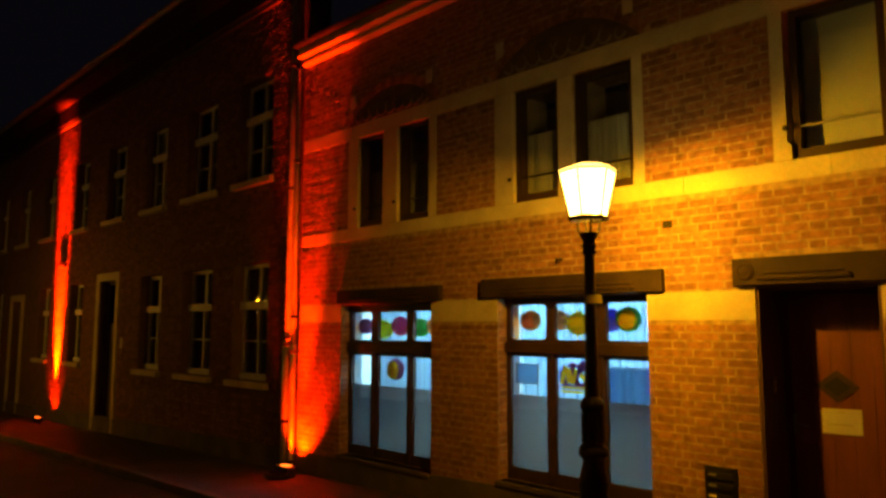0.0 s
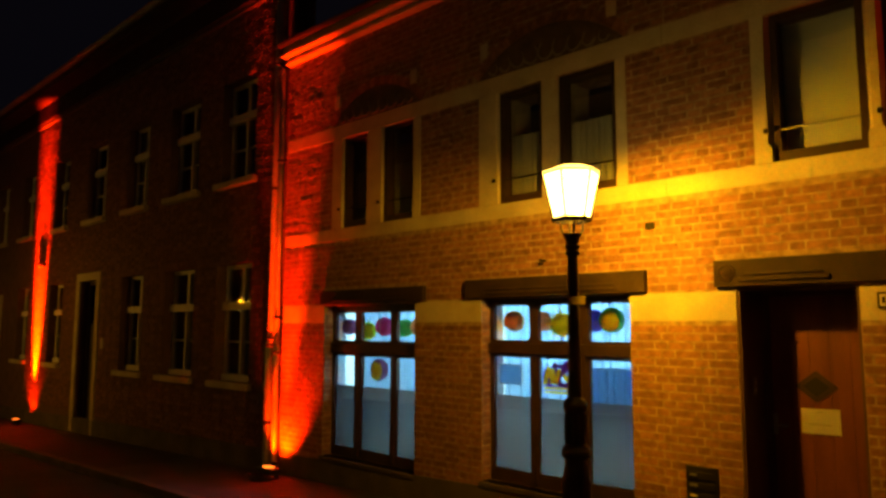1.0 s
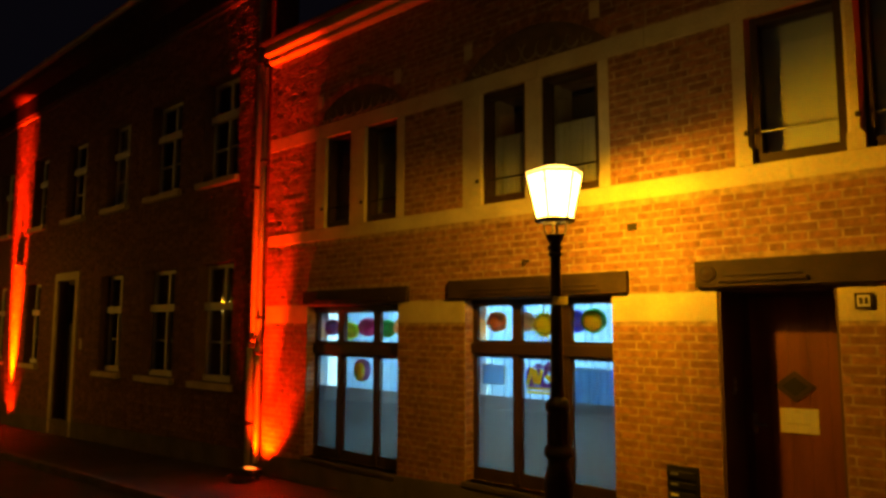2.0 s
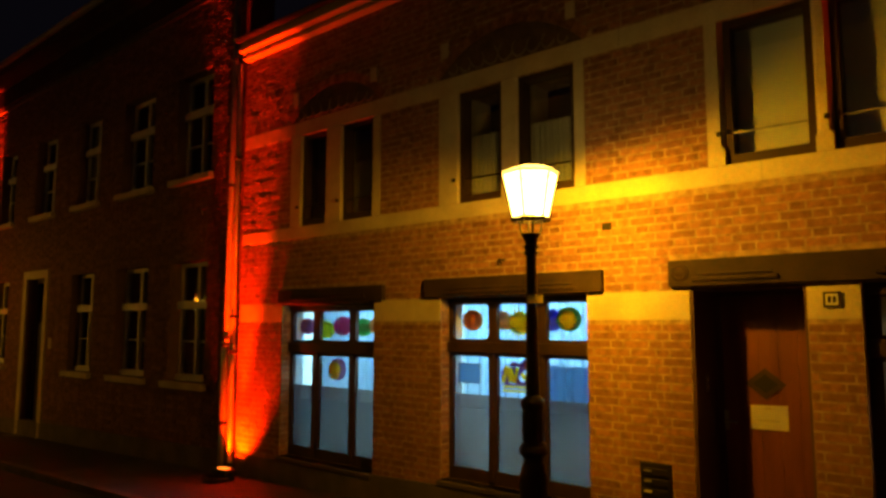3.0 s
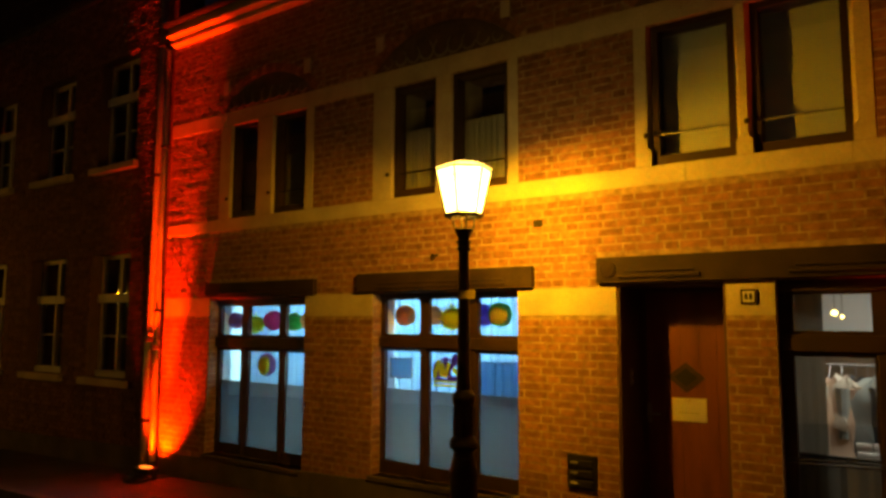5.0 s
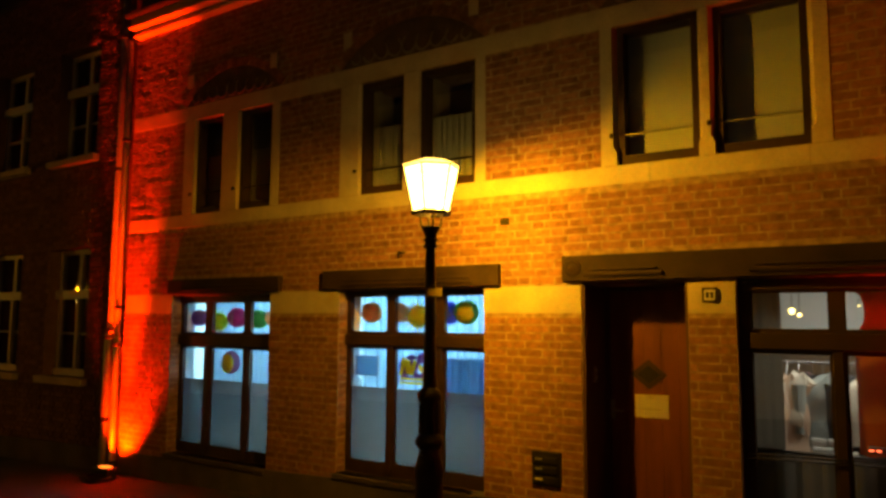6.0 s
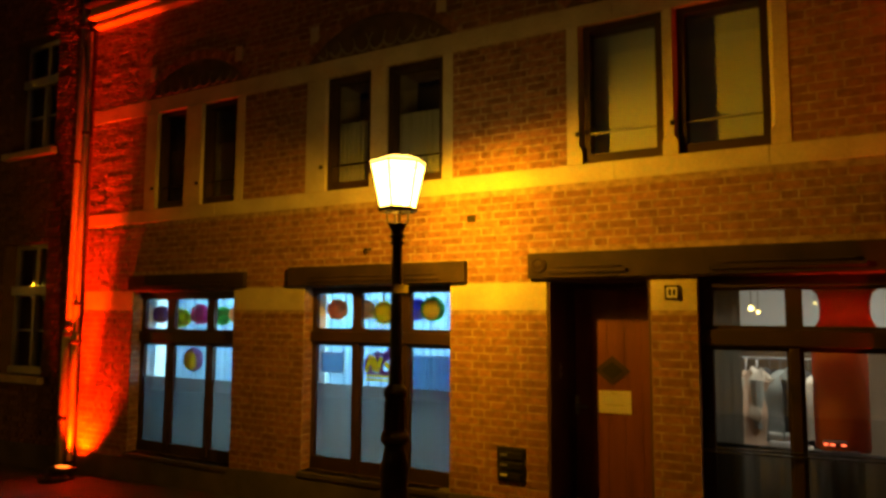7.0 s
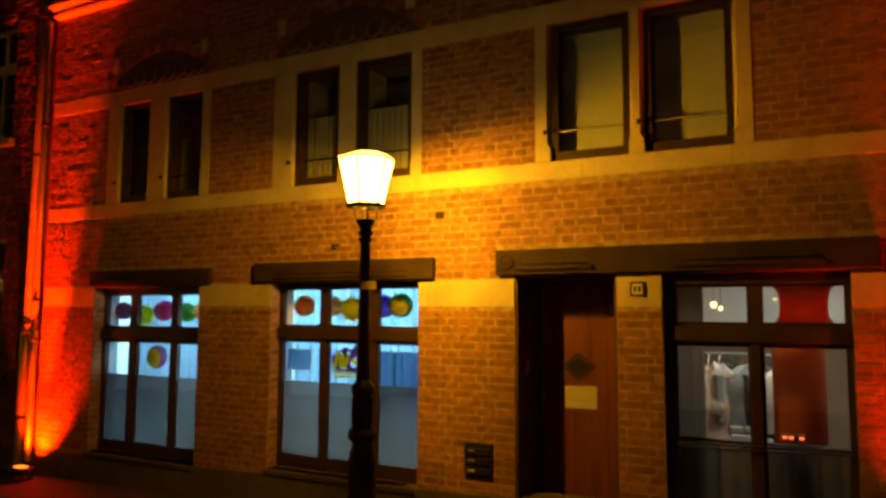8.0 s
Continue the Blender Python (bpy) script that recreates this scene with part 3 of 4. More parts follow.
x0, x1, z0, z1 = DOOR
door = empty("door_1", "reddish varnished timber front door with a diamond light, set deep in its recess", "door", kind="structure")
bm = bmesh.new()
plain_frame(bm, x0, x1, z0, z1, 0.50, 0.57, 0.06)
part("door_frame", bm, M_DOOR_DARK, door)
for a, b in ((x0 + 0.0005, x0 + 0.022), (x1 - 0.022, x1 - 0.0005)):
    slab("recess_lining", (a, b, 0.012, 0.499, z0, z1 - 0.023), M_DOOR_DARK, door, "dark timber lining of the recess")
slab("recess_lining", (x0 + 0.0005, x1 - 0.0005, 0.012, 0.499, z1 - 0.022, z1 - 0.0005), M_DOOR_DARK, door, "dark timber lining of the recess")
n = 5
for k in range(n):  # upright boards of the leaf
    a, b = x0 + 0.062 + (x1 - x0 - 0.124) * k / n, x0 + 0.062 + (x1 - x0 - 0.124) * (k + 1) / n
    slab("board", (a + 0.0005, b - 0.0005, 0.525, 0.565, z0 + 0.03, z1 - 0.062), M_DOOR, door, bevel=0.002)
bm = bmesh.new()
box(bm, x0 + 0.07, x1 - 0.07, 0.512, 0.5245, z0 + 0.04, z0 + 0.24, 0.005)
part("kick_rail", bm, M_DOOR, door)
bm = bmesh.new()
cx, cz, hw, hh = 3.350, 1.487, 0.165, 0.130
prism(bm, [(cx - hw, cz), (cx, cz - hh), (cx + hw, cz), (cx, cz + hh)], 0.518, 0.5245)
diamond = part("diamond_light", bm, M_FRAME, door, "dark diamond-shaped frame")
bm = bmesh.new()
prism(bm, [(cx - hw * 0.62, cz), (cx, cz - hh * 0.62), (cx + hw * 0.62, cz), (cx, cz + hh * 0.62)], 0.5155, 0.5178)
part("diamond_pane", bm, M_DARK, diamond, "dark glass pane")
bm = bmesh.new()
rod(bm, (3.02, 0.524, 1.16), (3.02, 0.475, 1.16), 0.010)
rod(bm, (3.02, 0.475, 1.16), (3.13, 0.475, 1.16), 0.011)
box(bm, 2.999, 3.041, 0.518, 0.5245, 1.08, 1.25, 0.003)
part("door_handle", bm, M_ZINC, door, "dull metal lever handle")
slab("doorstep", (x0 - 0.02, x1 + 0.02, -0.10, 0.56, z0 - 0.14, z0 - 0.001), M_SILL, door, "worn stone doorstep", bevel=0.012)

notice = empty("door_notice", "pale landscape sheet of paper pinned to the door boards", "notice")
bm = bmesh.new()
rings = []
for k in range(7):
    u = k / 6
    yy = 0.5205 - 0.006 * math.sin(u * 3.0)
    rings.append([bm.verts.new((3.222 + 0.295 * u, yy, z)) for z in (1.110 + 0.003 * u, 1.308 + 0.008 * u)])
for p, q in zip(rings, rings[1:]):
    bm.faces.new((p[0], q[0], q[1], p[1]))
bmesh.ops.solidify(bm, geom=bm.faces[:], thickness=0.001)
part("sheet", bm, M_PAPER, notice)
for k, (a, b) in enumerate(((0.12, 0.17), (0.06, 0.23))):
    slab("print_line", (3.222 + a, 3.222 + b, 0.5112, 0.5118, 1.284 - 0.10 * k, 1.289 - 0.10 * k), M_STONE, notice, "faint line of small print")

# The bell plate on the door's side wall.
bell = empty("bell_plate", "small pale metal bell plate in the door recess", "bell plate")
slab("plate", (2.9625, 2.972, 0.20, 0.27, 1.42, 1.56), M_ZINC, bell, bevel=0.003)
for z in (1.46, 1.52):
    bm = bmesh.new()
    rod(bm, (2.971, 0.235, z), (2.980, 0.235, z), 0.012, 12)
    part("button", bm, M_WHITE, bell, "pale push button")

# House number plate: its characters are plain bars.
number = empty("number_plate", "small framed enamel house number plate on pale stone", "number plate")
slab("plate", (3.945, 4.062, -0.022, -0.0125, 2.103, 2.220), M_BEAM, number, "dark plate rim", bevel=0.003)
slab("face", (3.962, 4.045, -0.0245, -0.0222, 2.120, 2.203), M_WHITE, number, "pale enamel face")
for a in (3.976, 4.010):
    slab("bar", (a, a + 0.022, -0.0265, -0.0247, 2.138, 2.186), M_BEAM, number)

# Letter and vent panel low on the pier.
vent = empty("letter_vent_panel", "dark metal panel with three slots low in the brick pier", "vent panel")
slab("back_plate", (2.465, 2.735, -0.020, 0.05, 0.532, 0.827), M_IRON, vent, bevel=0.006)
for k in range(3):
    zz = 0.577 + 0.085 * k
    slab("flap", (2.490, 2.710, -0.032, -0.0205, zz - 0.024, zz + 0.036), M_IRON, vent, bevel=0.006)
    # Glints on the flaps are put in as pale strips.
    slab("glint_strip", (2.505, 2.570, -0.036, -0.0325, zz + 0.004, zz + 0.022), M_WHITE if k == 0 else M_ZINC, vent, "small pale strip standing in for a glint")

# Doors of the dark house, with stone surrounds.
for name, (x0, x1, z0, z1) in (("door_2", L_DOOR), ("door_3", L_DOOR2)):
    d = empty(name, "dark painted panelled house door in a grey stone surround", "door", kind="structure")
    slab("leaf", (x0 + 0.10, x1 - 0.10, 0.22, 0.28, z0 + 0.05, z0 + 2.35), M_IRON, d, bevel=0.006)
    for a, b, p, q in ((0.20, 0.46, 0.25, 0.95), (0.56, 0.82, 0.25, 0.95), (0.20, 0.46, 1.15, 2.2), (0.56, 0.82, 1.15, 2.2)):
        slab("panel", (x0 + a, x0 + b, 0.205, 0.2195, z0 + p, z0 + q), M_IRON, d, bevel=0.006)
    bm = bmesh.new()
    plain_frame(bm, x0 + 0.02, x1 - 0.02, z0, z1 - 0.02, 0.18, 0.30, 0.08)
    part("door_frame", bm, M_FRAME, d)
    slab("fanlight", (x0 + 0.10, x1 - 0.10, 0.24, 0.25, z0 + 2.40, z1 - 0.10), M_GLASS_DARK, d)
    bm = bmesh.new()
    plain_frame(bm, x0 - 0.17, x1 + 0.15, z0 - 0.1, z1 + 0.15, -0.03, 0.18, 0.165)
    part("stone_surround", bm, M_STONE, d, "grey stone surround")
    slab("doorstep", (x0 - 0.15, x1 + 0.13, -0.28, 0.18, z0 - 0.20, z0), M_PLINTH, d, "worn stone step", bevel=0.012)
    # Black sheet in place of the unlit hall.
    slab("unlit_backing", (x0 - 0.1, x1 + 0.1, 0.46, 0.47, z0, z1), M_DARK, d)

plate = empty("wall_plate", "small pale name plate on the dark brick beside the door", "plate")
slab("plate", (-10.36, -10.22, -0.022, 0.004, 1.50, 1.72), M_STONE, plate, bevel=0.004)

anchor = empty("wall_anchor", "dark iron wall anchor on the far house front", "wall anchor")
slab("plate", (-14.72, -14.16, -0.062, -0.004, 3.44, 3.56), M_IRON, anchor, bevel=0.012)
bm = bmesh.new()
rod(bm, (-14.44, 0.01, 3.50), (-14.44, -0.11, 3.50), 0.05, 12)
part("boss", bm, M_IRON, anchor, "round iron boss")

# The hole's shade is painted as a solid black block.
slot = empty("vent_brick", "small black block standing in for a shaded vent hole in the brickwork", "vent")
slab("mouth", (2.15, 2.245, -0.006, 0.03, 2.835, 2.90), M_DARK, slot, bevel=0.003)
hook = empty("wall_hook", "small rusty iron hook in the brickwork", "hook")
bm = bmesh.new()
rod(bm, (1.02, 0.01, 2.60), (1.02, -0.05, 2.60), 0.009)
rod(bm, (1.02, -0.05, 2.60), (1.02, -0.055, 2.645), 0.009)
rod(bm, (0.985, -0.006, 2.63), (1.055, -0.006, 2.63), 0.012)
part("iron", bm, M_IRON, hook)

# ---- downpipes at the joint of the houses ----
def downpipe(x, y, r, z0, z1, label, clips):
    pipe = empty("downpipe", label, "downpipe", "downpipes")
    bm = bmesh.new()
    lathe(bm, [(r * 0.9, z0), (r, z0 + 0.01), (r, z1), (r * 0.9, z1 + 0.01)], 18, (x, y, 0))
    part("pipe", bm, M_ZINC, pipe, smooth=True)
    for z in clips:
        bm = bmesh.new()
        lathe(bm, [(r + 0.002, z - 0.025), (r + 0.012, z - 0.02), (r + 0.012, z + 0.02), (r + 0.002, z + 0.025)], 18, (x, y, 0))
        box(bm, x - 0.008, x + 0.008, y + r, 0.02, z - 0.015, z + 0.015)
        part("bracket", bm, M_IRON, pipe, "dark pipe bracket", smooth=True)


downpipe(-3.76, -0.085, 0.050, 1.76, 7.68, "long zinc downpipe at the joint of two houses", (1.80, 4.0, 5.9))
downpipe(-3.80, -0.080, 0.062, ground_z(-3.8), 1.74, "stout lower standpipe under the zinc downpipe", (0.6, 1.70))
downpipe(-3.63, -0.075, 0.045, ground_z(-3.6) + 0.15, 1.70, "second short red-lit standpipe beside the first", (1.60,))
downpipe(-3.655, -0.070, 0.040, 1.72, 5.80, "slim downpipe of the lower roof in the shade", (2.1, 4.4))

# ---- uplights ----
for key, (sx, sy) in SPOTS.items():
    gz = ground_z(sx)
    up = empty("uplight", "squat black floodlight on the pavement throwing red light up the wall", "floodlight", "uplights")
    bm = bmesh.new()
    box(bm, sx - 0.17, sx + 0.17, sy - 0.09, sy + 0.09, gz + 0.05, gz + 0.125, 0.015)
    part("housing", bm, M_IRON, up)
    bm = bmesh.new()
    lathe(bm, [(0.11, 0.0), (0.112, 0.006), (0.06, 0.012), (0.0005, 0.014)], 24)
    bm.transform(Matrix.Translation((sx, sy, gz + 0.122)) @ Matrix.Diagonal((1, 0.6, 1, 1)))
    part("lens", bm, M_LENS, up, "glowing orange lens")
    bm = bmesh.new()
    for s in (-1, 1):
        box(bm, sx + s * 0.185 - 0.01, sx + s * 0.185 + 0.01, sy - 0.03, sy + 0.03, gz - 0.012, gz + 0.10, 0.004)
    box(bm, sx - 0.195, sx + 0.195, sy - 0.035, sy + 0.035, gz - 0.012, gz + 0.002, 0.003)
    part("bracket", bm, M_IRON, up)

# The floodlight's cable lies in a loose heap beside it.
cable = empty("power_cable", "loose heap of black power cable on the pavement", "cable")
curve = bpy.data.curves.new("cable", "CURVE")
curve.dimensions, curve.bevel_depth, curve.bevel_resolution = "3D", 0.012, 2
spline = curve.splines.new("POLY")
turns = [(-3.40 + 0.02 * k * (k < 8) + (0.20 + 0.05 * math.sin(k * 0.9)) * math.cos(k * 0.5) * min(1, k / 8), -0.42 - 0.01 * k * (k < 8) + (0.13 + 0.04 * math.cos(k * 1.3)) * math.sin(k * 0.5) * min(1, k / 8), 0.012 + 0.010 * (k // 14)) for k in range(64)]
spline.points.add(len(turns) - 1)
for p, (x, y, z) in zip(spline.points, turns):
    p.co = (x, y, ground_z(x) - 0.012 + z, 1)
curve.materials.append(M_IRON)
lead = new("cable_heap", curve)
lead.parent = cable

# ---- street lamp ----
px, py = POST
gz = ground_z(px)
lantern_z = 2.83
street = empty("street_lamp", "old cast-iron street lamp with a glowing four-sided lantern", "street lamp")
bm = bmesh.new()
lathe(bm, [(0.17, gz - 0.16), (0.17, gz + 0.06), (0.145, gz + 0.14), (0.112, gz + 0.20), (0.108, gz + 0.62), (0.118, gz + 0.66), (0.105, gz + 0.72), (0.088, gz + 0.80)], 24, (px, py, 0))
part("base", bm, M_IRON, street, smooth=True)
bm = bmesh.new()
lathe(bm, [(0.085, gz + 0.80), (0.085, 0.94), (0.115, 0.97), (0.118, 1.0), (0.108, 1.03), (0.082, 1.06), (0.078, 1.30), (0.095, 1.33), (0.098, 1.36), (0.086, 1.39), (0.058, 1.42), (0.051, 1.60), (0.044, 2.30), (0.041, 2.565)], 24, (px, py, 0))
part("shaft", bm, M_IRON, street, smooth=True)
for k in range(10):  # flutes on the lower shaft
    bm = bmesh.new()
    a = 2 * math.pi * k / 10
    rod(bm, (px + 0.078 * math.cos(a), py + 0.078 * math.sin(a), 1.07), (px + 0.076 * math.cos(a), py + 0.076 * math.sin(a), 1.29), 0.011, 6)
    part("flute", bm, M_IRON, street)
bm = bmesh.new()
lathe(bm, [(0.044, 2.535), (0.060, 2.548), (0.062, 2.560), (0.046, 2.574), (0.048, 2.588), (0.064, 2.602), (0.064, 2.614), (0.048, 2.630), (0.052, 2.655), (0.070, 2.685), (0.078, 2.700), (0.078, 2.714), (0.040, 2.722)], 24, (px, py, 0))
part("capital", bm, M_IRON, street, smooth=True)
bm = bmesh.new()
box(bm, -0.062, 0.062, -0.004, 0.004, -0.036, 0.036, 0.003)
bm.transform(Matrix.Translation((px + 0.060, py - 0.036, 2.178)) @ Matrix.Rotation(radians(34), 4, "Z") @ Matrix.Rotation(radians(-14), 4, "X"))
part("collar_tag", bm, M_SCROLL, street, "small pale tag on the post")
for k in range(4):  # cradle arms under the lantern
    bm = bmesh.new()
    a = math.pi / 4 + k * math.pi / 2
    c, s = math.cos(a), math.sin(a)
    rod(bm, (px + 0.058 * c, py + 0.058 * s, 2.705), (px + 0.084 * c, py + 0.084 * s, 2.735), 0.009)
    rod(bm, (px + 0.084 * c, py + 0.084 * s, 2.730), (px + 0.092 * c, py + 0.092 * s, lantern_z + 0.004), 0.009)
    part("cradle_arm", bm, M_IRON, street)
SIDES = 6
r0, r1, h = 0.150, 0.232, 0.380
TWIST = radians(-16)
corner = lambda k, r, z: (px + r * math.cos(TWIST + 2 * math.pi * k / SIDES), py + r * math.sin(TWIST + 2 * math.pi * k / SIDES), z)
lantern = new("lantern", None)
lantern.parent = street
lantern.empty_display_size = 0.1
bm = bmesh.new()
for k in range(SIDES):
    rod(bm, corner(k, r0, lantern_z), corner(k, r1, lantern_z + h), 0.006, 6)
    rod(bm, corner(k, r0, lantern_z), corner(k + 1, r0, lantern_z), 0.020, 6)
    rod(bm, corner(k, r1, lantern_z + h), corner(k + 1, r1, lantern_z + h), 0.007, 6)
    rod(bm, corner(k, r0, lantern_z), (px, py, lantern_z), 0.009, 6)
part("lantern_frame", bm, M_IRON, lantern)
for k in range(SIDES):
    bm = bmesh.new()
    vs = [bm.verts.new(p) for p in (corner(k, r0 - 0.006, lantern_z + 0.01), corner(k + 1, r0 - 0.006, lantern_z + 0.01), corner(k + 1, r1 - 0.006, lantern_z + h), corner(k, r1 - 0.006, lantern_z + h))]
    bm.faces.new(vs)
    bmesh.ops.solidify(bm, geom=bm.faces[:], thickness=0.003)
    part("pane", bm, M_LANTERN, lantern, "glowing frosted pane").visible_shadow = k != 1  # the pane to the wall is clear
bm = bmesh.new()
vs = [bm.verts.new(corner(k, r1 + 0.008, lantern_z + h + 0.012)) for k in range(SIDES)]
ws = [bm.verts.new(corner(k, 0.12, lantern_z + h + 0.055)) for k in range(SIDES)]
for k in range(SIDES):
    bm.faces.new((vs[k], vs[(k + 1) % SIDES], ws[(k + 1) % SIDES], ws[k]))
bm.faces.new(list(reversed(vs)))
bm.faces.new(ws)
# No lamp itself: the hood's glow imitates the bloom round the lantern.
part("hood", bm, M_HOOD, lantern, "lantern hood given a glow in place of the lamp's halo")
bm = bmesh.new()
lathe(bm, [(0.08, lantern_z + h + 0.05), (0.065, lantern_z + h + 0.06), (0.03, lantern_z + h + 0.07), (0.010, lantern_z + h + 0.085)], 16, (px, py, 0))
part("finial", bm, M_IRON, lantern, smooth=True)
bm = bmesh.new()
lathe(bm, [(0.012, 2.86), (0.03, 2.90), (0.035, 2.98), (0.02, 3.04)], 12, (px + 0.075, py, 0))
part("bulb", bm, M_BULB, lantern, smooth=True).visible_shadow = False

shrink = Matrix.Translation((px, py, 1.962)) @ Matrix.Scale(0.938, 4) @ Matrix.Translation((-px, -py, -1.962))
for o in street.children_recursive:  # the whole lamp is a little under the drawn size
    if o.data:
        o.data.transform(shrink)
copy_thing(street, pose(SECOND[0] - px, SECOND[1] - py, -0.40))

# ---- rooms behind the windows ----
def room(tag, x0, x1, y0, y1, z0, z1, material):
    for name, dims in (("wall_%s_back" % tag, (x0, x1, y1, y1 + 0.1, z0, z1)), ("wall_%s_side_a" % tag, (x0 - 0.1, x0, y0, y1 + 0.1, z0, z1)), ("wall_%s_side_b" % tag, (x1, x1 + 0.1, y0, y1 + 0.1, z0, z1)), ("ceiling_" + tag, (x0 - 0.1, x1 + 0.1, y0, y1 + 0.1, z1, z1 + 0.1))):
        tagged(slab(name, dims, M_ROOM if "ceiling" in name else material), "plain painted room surface behind the window, browned darker in the shop", "wall" if "wall" in name else "ceiling", kind="structure")
    tagged(slab("floor_" + tag, (x0 - 0.1, x1 + 0.1, y0, y1 + 0.1, z0 - 0.1, z0), M_FLOORING), "grey floor of the room behind the window", "floor", kind="structure")


room("office", -3.3, 2.75, 0.605, 3.4, 0.12, 2.95, M_ROOM)
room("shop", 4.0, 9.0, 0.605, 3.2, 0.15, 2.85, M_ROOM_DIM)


# Added white band: puts the brighter view through the upper panes into colour.
tagged(slab("wall_shop_frieze", (4.0, 9.0, 3.185, 3.199, 1.70, 2.85), M_ROOM), "white band added to brighten the top of the shop's back wall", "wall", kind="structure")

# Hanging paper lanterns in the lit windows.
def paper_ball(x, y, z, r, colour, spikes=0, face="", flat=1.0):
    ball = empty("paper_lantern", "round %s paper lantern hung in the lit window" % colour if not spikes else "spiky %s sun-shaped paper lantern hung in the window" % colour, "paper lantern", "paper lanterns")
    bm = bmesh.new()
    prof = [(max(0.0005, r * math.sin(u) * (1 + 0.02 * math.cos(9 * u))), -r * flat * math.cos(u)) for u in [math.pi * k / 16 for k in range(17)]]
    lathe(bm, prof, 22, (x, y, z), close=False)
    part("globe", bm, THIN[colour], ball, smooth=True)
    for k in range(spikes):
        a = 2 * math.pi * k / spikes
        bm = bmesh.new()
        c, s = math.cos(a), math.sin(a)
        m = Matrix.Translation((x + c * r * 1.25, y - 0.03, z + s * r * 1.25)) @ Vector((c, 0, s)).to_track_quat("Z", "Y").to_matrix().to_4x4()
        bmesh.ops.create_cone(bm, cap_ends=True, segments=6, radius1=r * 0.13, radius2=0.003, depth=r * 0.66, matrix=m)
        part("spike", bm, THIN[colour], ball)
    if face:
        bm = bmesh.new()
        bmesh.ops.create_uvsphere(bm, u_segments=16, v_segments=10, radius=1, matrix=Matrix.Translation((x + 0.025, y - r * 0.62, z - 0.01)) @ Matrix.Diagonal((r * 0.80, r * 0.45, r * 0.80 * flat, 1)))
        part("patch", bm, THIN[face], ball, "round %s patch" % face, smooth=True)
    bm = bmesh.new()
    rod(bm, (x, y, z + r * flat * 0.95), (x, y, 2.28), 0.003, 5)
    part("string", bm, M_WHITE, ball)


paper_ball(0.328, 0.40, 2.030, 0.115, "orange", face="salmon")
paper_ball(0.700, 0.42, 2.028, 0.105, "salmon")
paper_ball(0.975, 0.38, 1.995, 0.118, "yellow", spikes=16)
paper_ball(1.338, 0.42, 2.028, 0.115, "blue")
paper_ball(1.560, 0.38, 2.035, 0.125, "green", face="yellow")
paper_ball(-2.560, 0.40, 1.965, 0.110, "plum")
paper_ball(-2.165, 0.40, 1.915, 0.110, "lime", spikes=14)
paper_ball(-1.850, 0.42, 1.970, 0.125, "magenta")
paper_ball(-1.440, 0.40, 1.950, 0.115, "green")
paper_ball(-1.200, 0.42, 1.965, 0.110, "salmon")
paper_ball(-1.815, 0.30, 1.415, 0.115, "plum", face="yellow", flat=1.25)

# The sign on the glass: a dark violet shape with yellow strokes, no letters.
sign = empty("window_sign", "dark violet and yellow sticker on the window glass", "sticker")
STROKES = [((0.893, 1.390), (0.948, 1.560)), ((0.948, 1.560), (0.990, 1.400)), ((0.985, 1.545), (1.030, 1.395)), ((1.030, 1.395), (1.075, 1.545)), ((1.135, 1.45), (1.165, 1.48))]


def gap(x, z, a, b):
    dx, dz = b[0] - a[0], b[1] - a[1]
    u = max(0, min(1, ((x - a[0]) * dx + (z - a[1]) * dz) / (dx * dx + dz * dz)))
    return math.hypot(x - a[0] - u * dx, z - a[1] - u * dz)


bm = bmesh.new()
CELL = 0.008
for i in range(54):
    for k in range(34):
        x, z = 0.872 + CELL * (i + 0.5), 1.368 + CELL * (k + 0.5)
        top = 1.575 + 0.06 * math.exp(-((x - 1.16) / 0.045) ** 2) + 0.035 * math.exp(-((x - 1.03) / 0.04) ** 2) - 1.6 * max(0, x - 1.20) - 1.2 * max(0, 0.92 - x)
        if z < top and all(gap(x, z, *g) > (0.019 if g is not STROKES[-1] else 0.042) for g in STROKES):
            bm.faces.new([bm.verts.new((x + sx * CELL / 2, 0.1768, z + sz * CELL / 2)) for sx, sz in ((-1, -1), (1, -1), (1, 1), (-1, 1))])
bmesh.ops.remove_doubles(bm, verts=bm.verts[:], dist=0.0005)
bmesh.ops.solidify(bm, geom=bm.faces[:], thickness=0.0008)
part("ground", bm, THIN["violet"], sign, "dark violet ground of the sticker")
for a, b in STROKES:
    bm = bmesh.new()
    rod(bm, (a[0], 0.1755, a[1]), (b[0], 0.1755, b[1]), 0.021 if a != STROKES[-1][0] else 0.040, 8)
    bmesh.ops.scale(bm, vec=(1, 0.10, 1), space=Matrix.Translation((0, -0.1755, 0)), verts=bm.verts[:])
    part("stroke", bm, THIN["yellow"], sign, "yellow slanting stroke")
for z, w in ((1.355, 0.40), (1.315, 0.34)):
    slab("underline", (0.885, 0.885 + w, 0.1745, 0.1760, z - 0.012, z + 0.012), THIN["yellow"], sign, "yellow bar")

# A small framed sheet on the glass.
sheet = empty("framed_sheet", "thin dark frame with a pale sheet behind the glass", "frame")
bm = bmesh.new()
pierced(bm, 0.295, 0.597, 1.362, 1.575, 0.180, 0.190, [(0.305, 0.587, 1.372, 1.565)])
part("frame", bm, M_ZINC, sheet)
slab("sheet", (0.305, 0.587, 0.184, 0.186, 1.372, 1.565), M_SHEER, sheet, "pale see-through sheet")


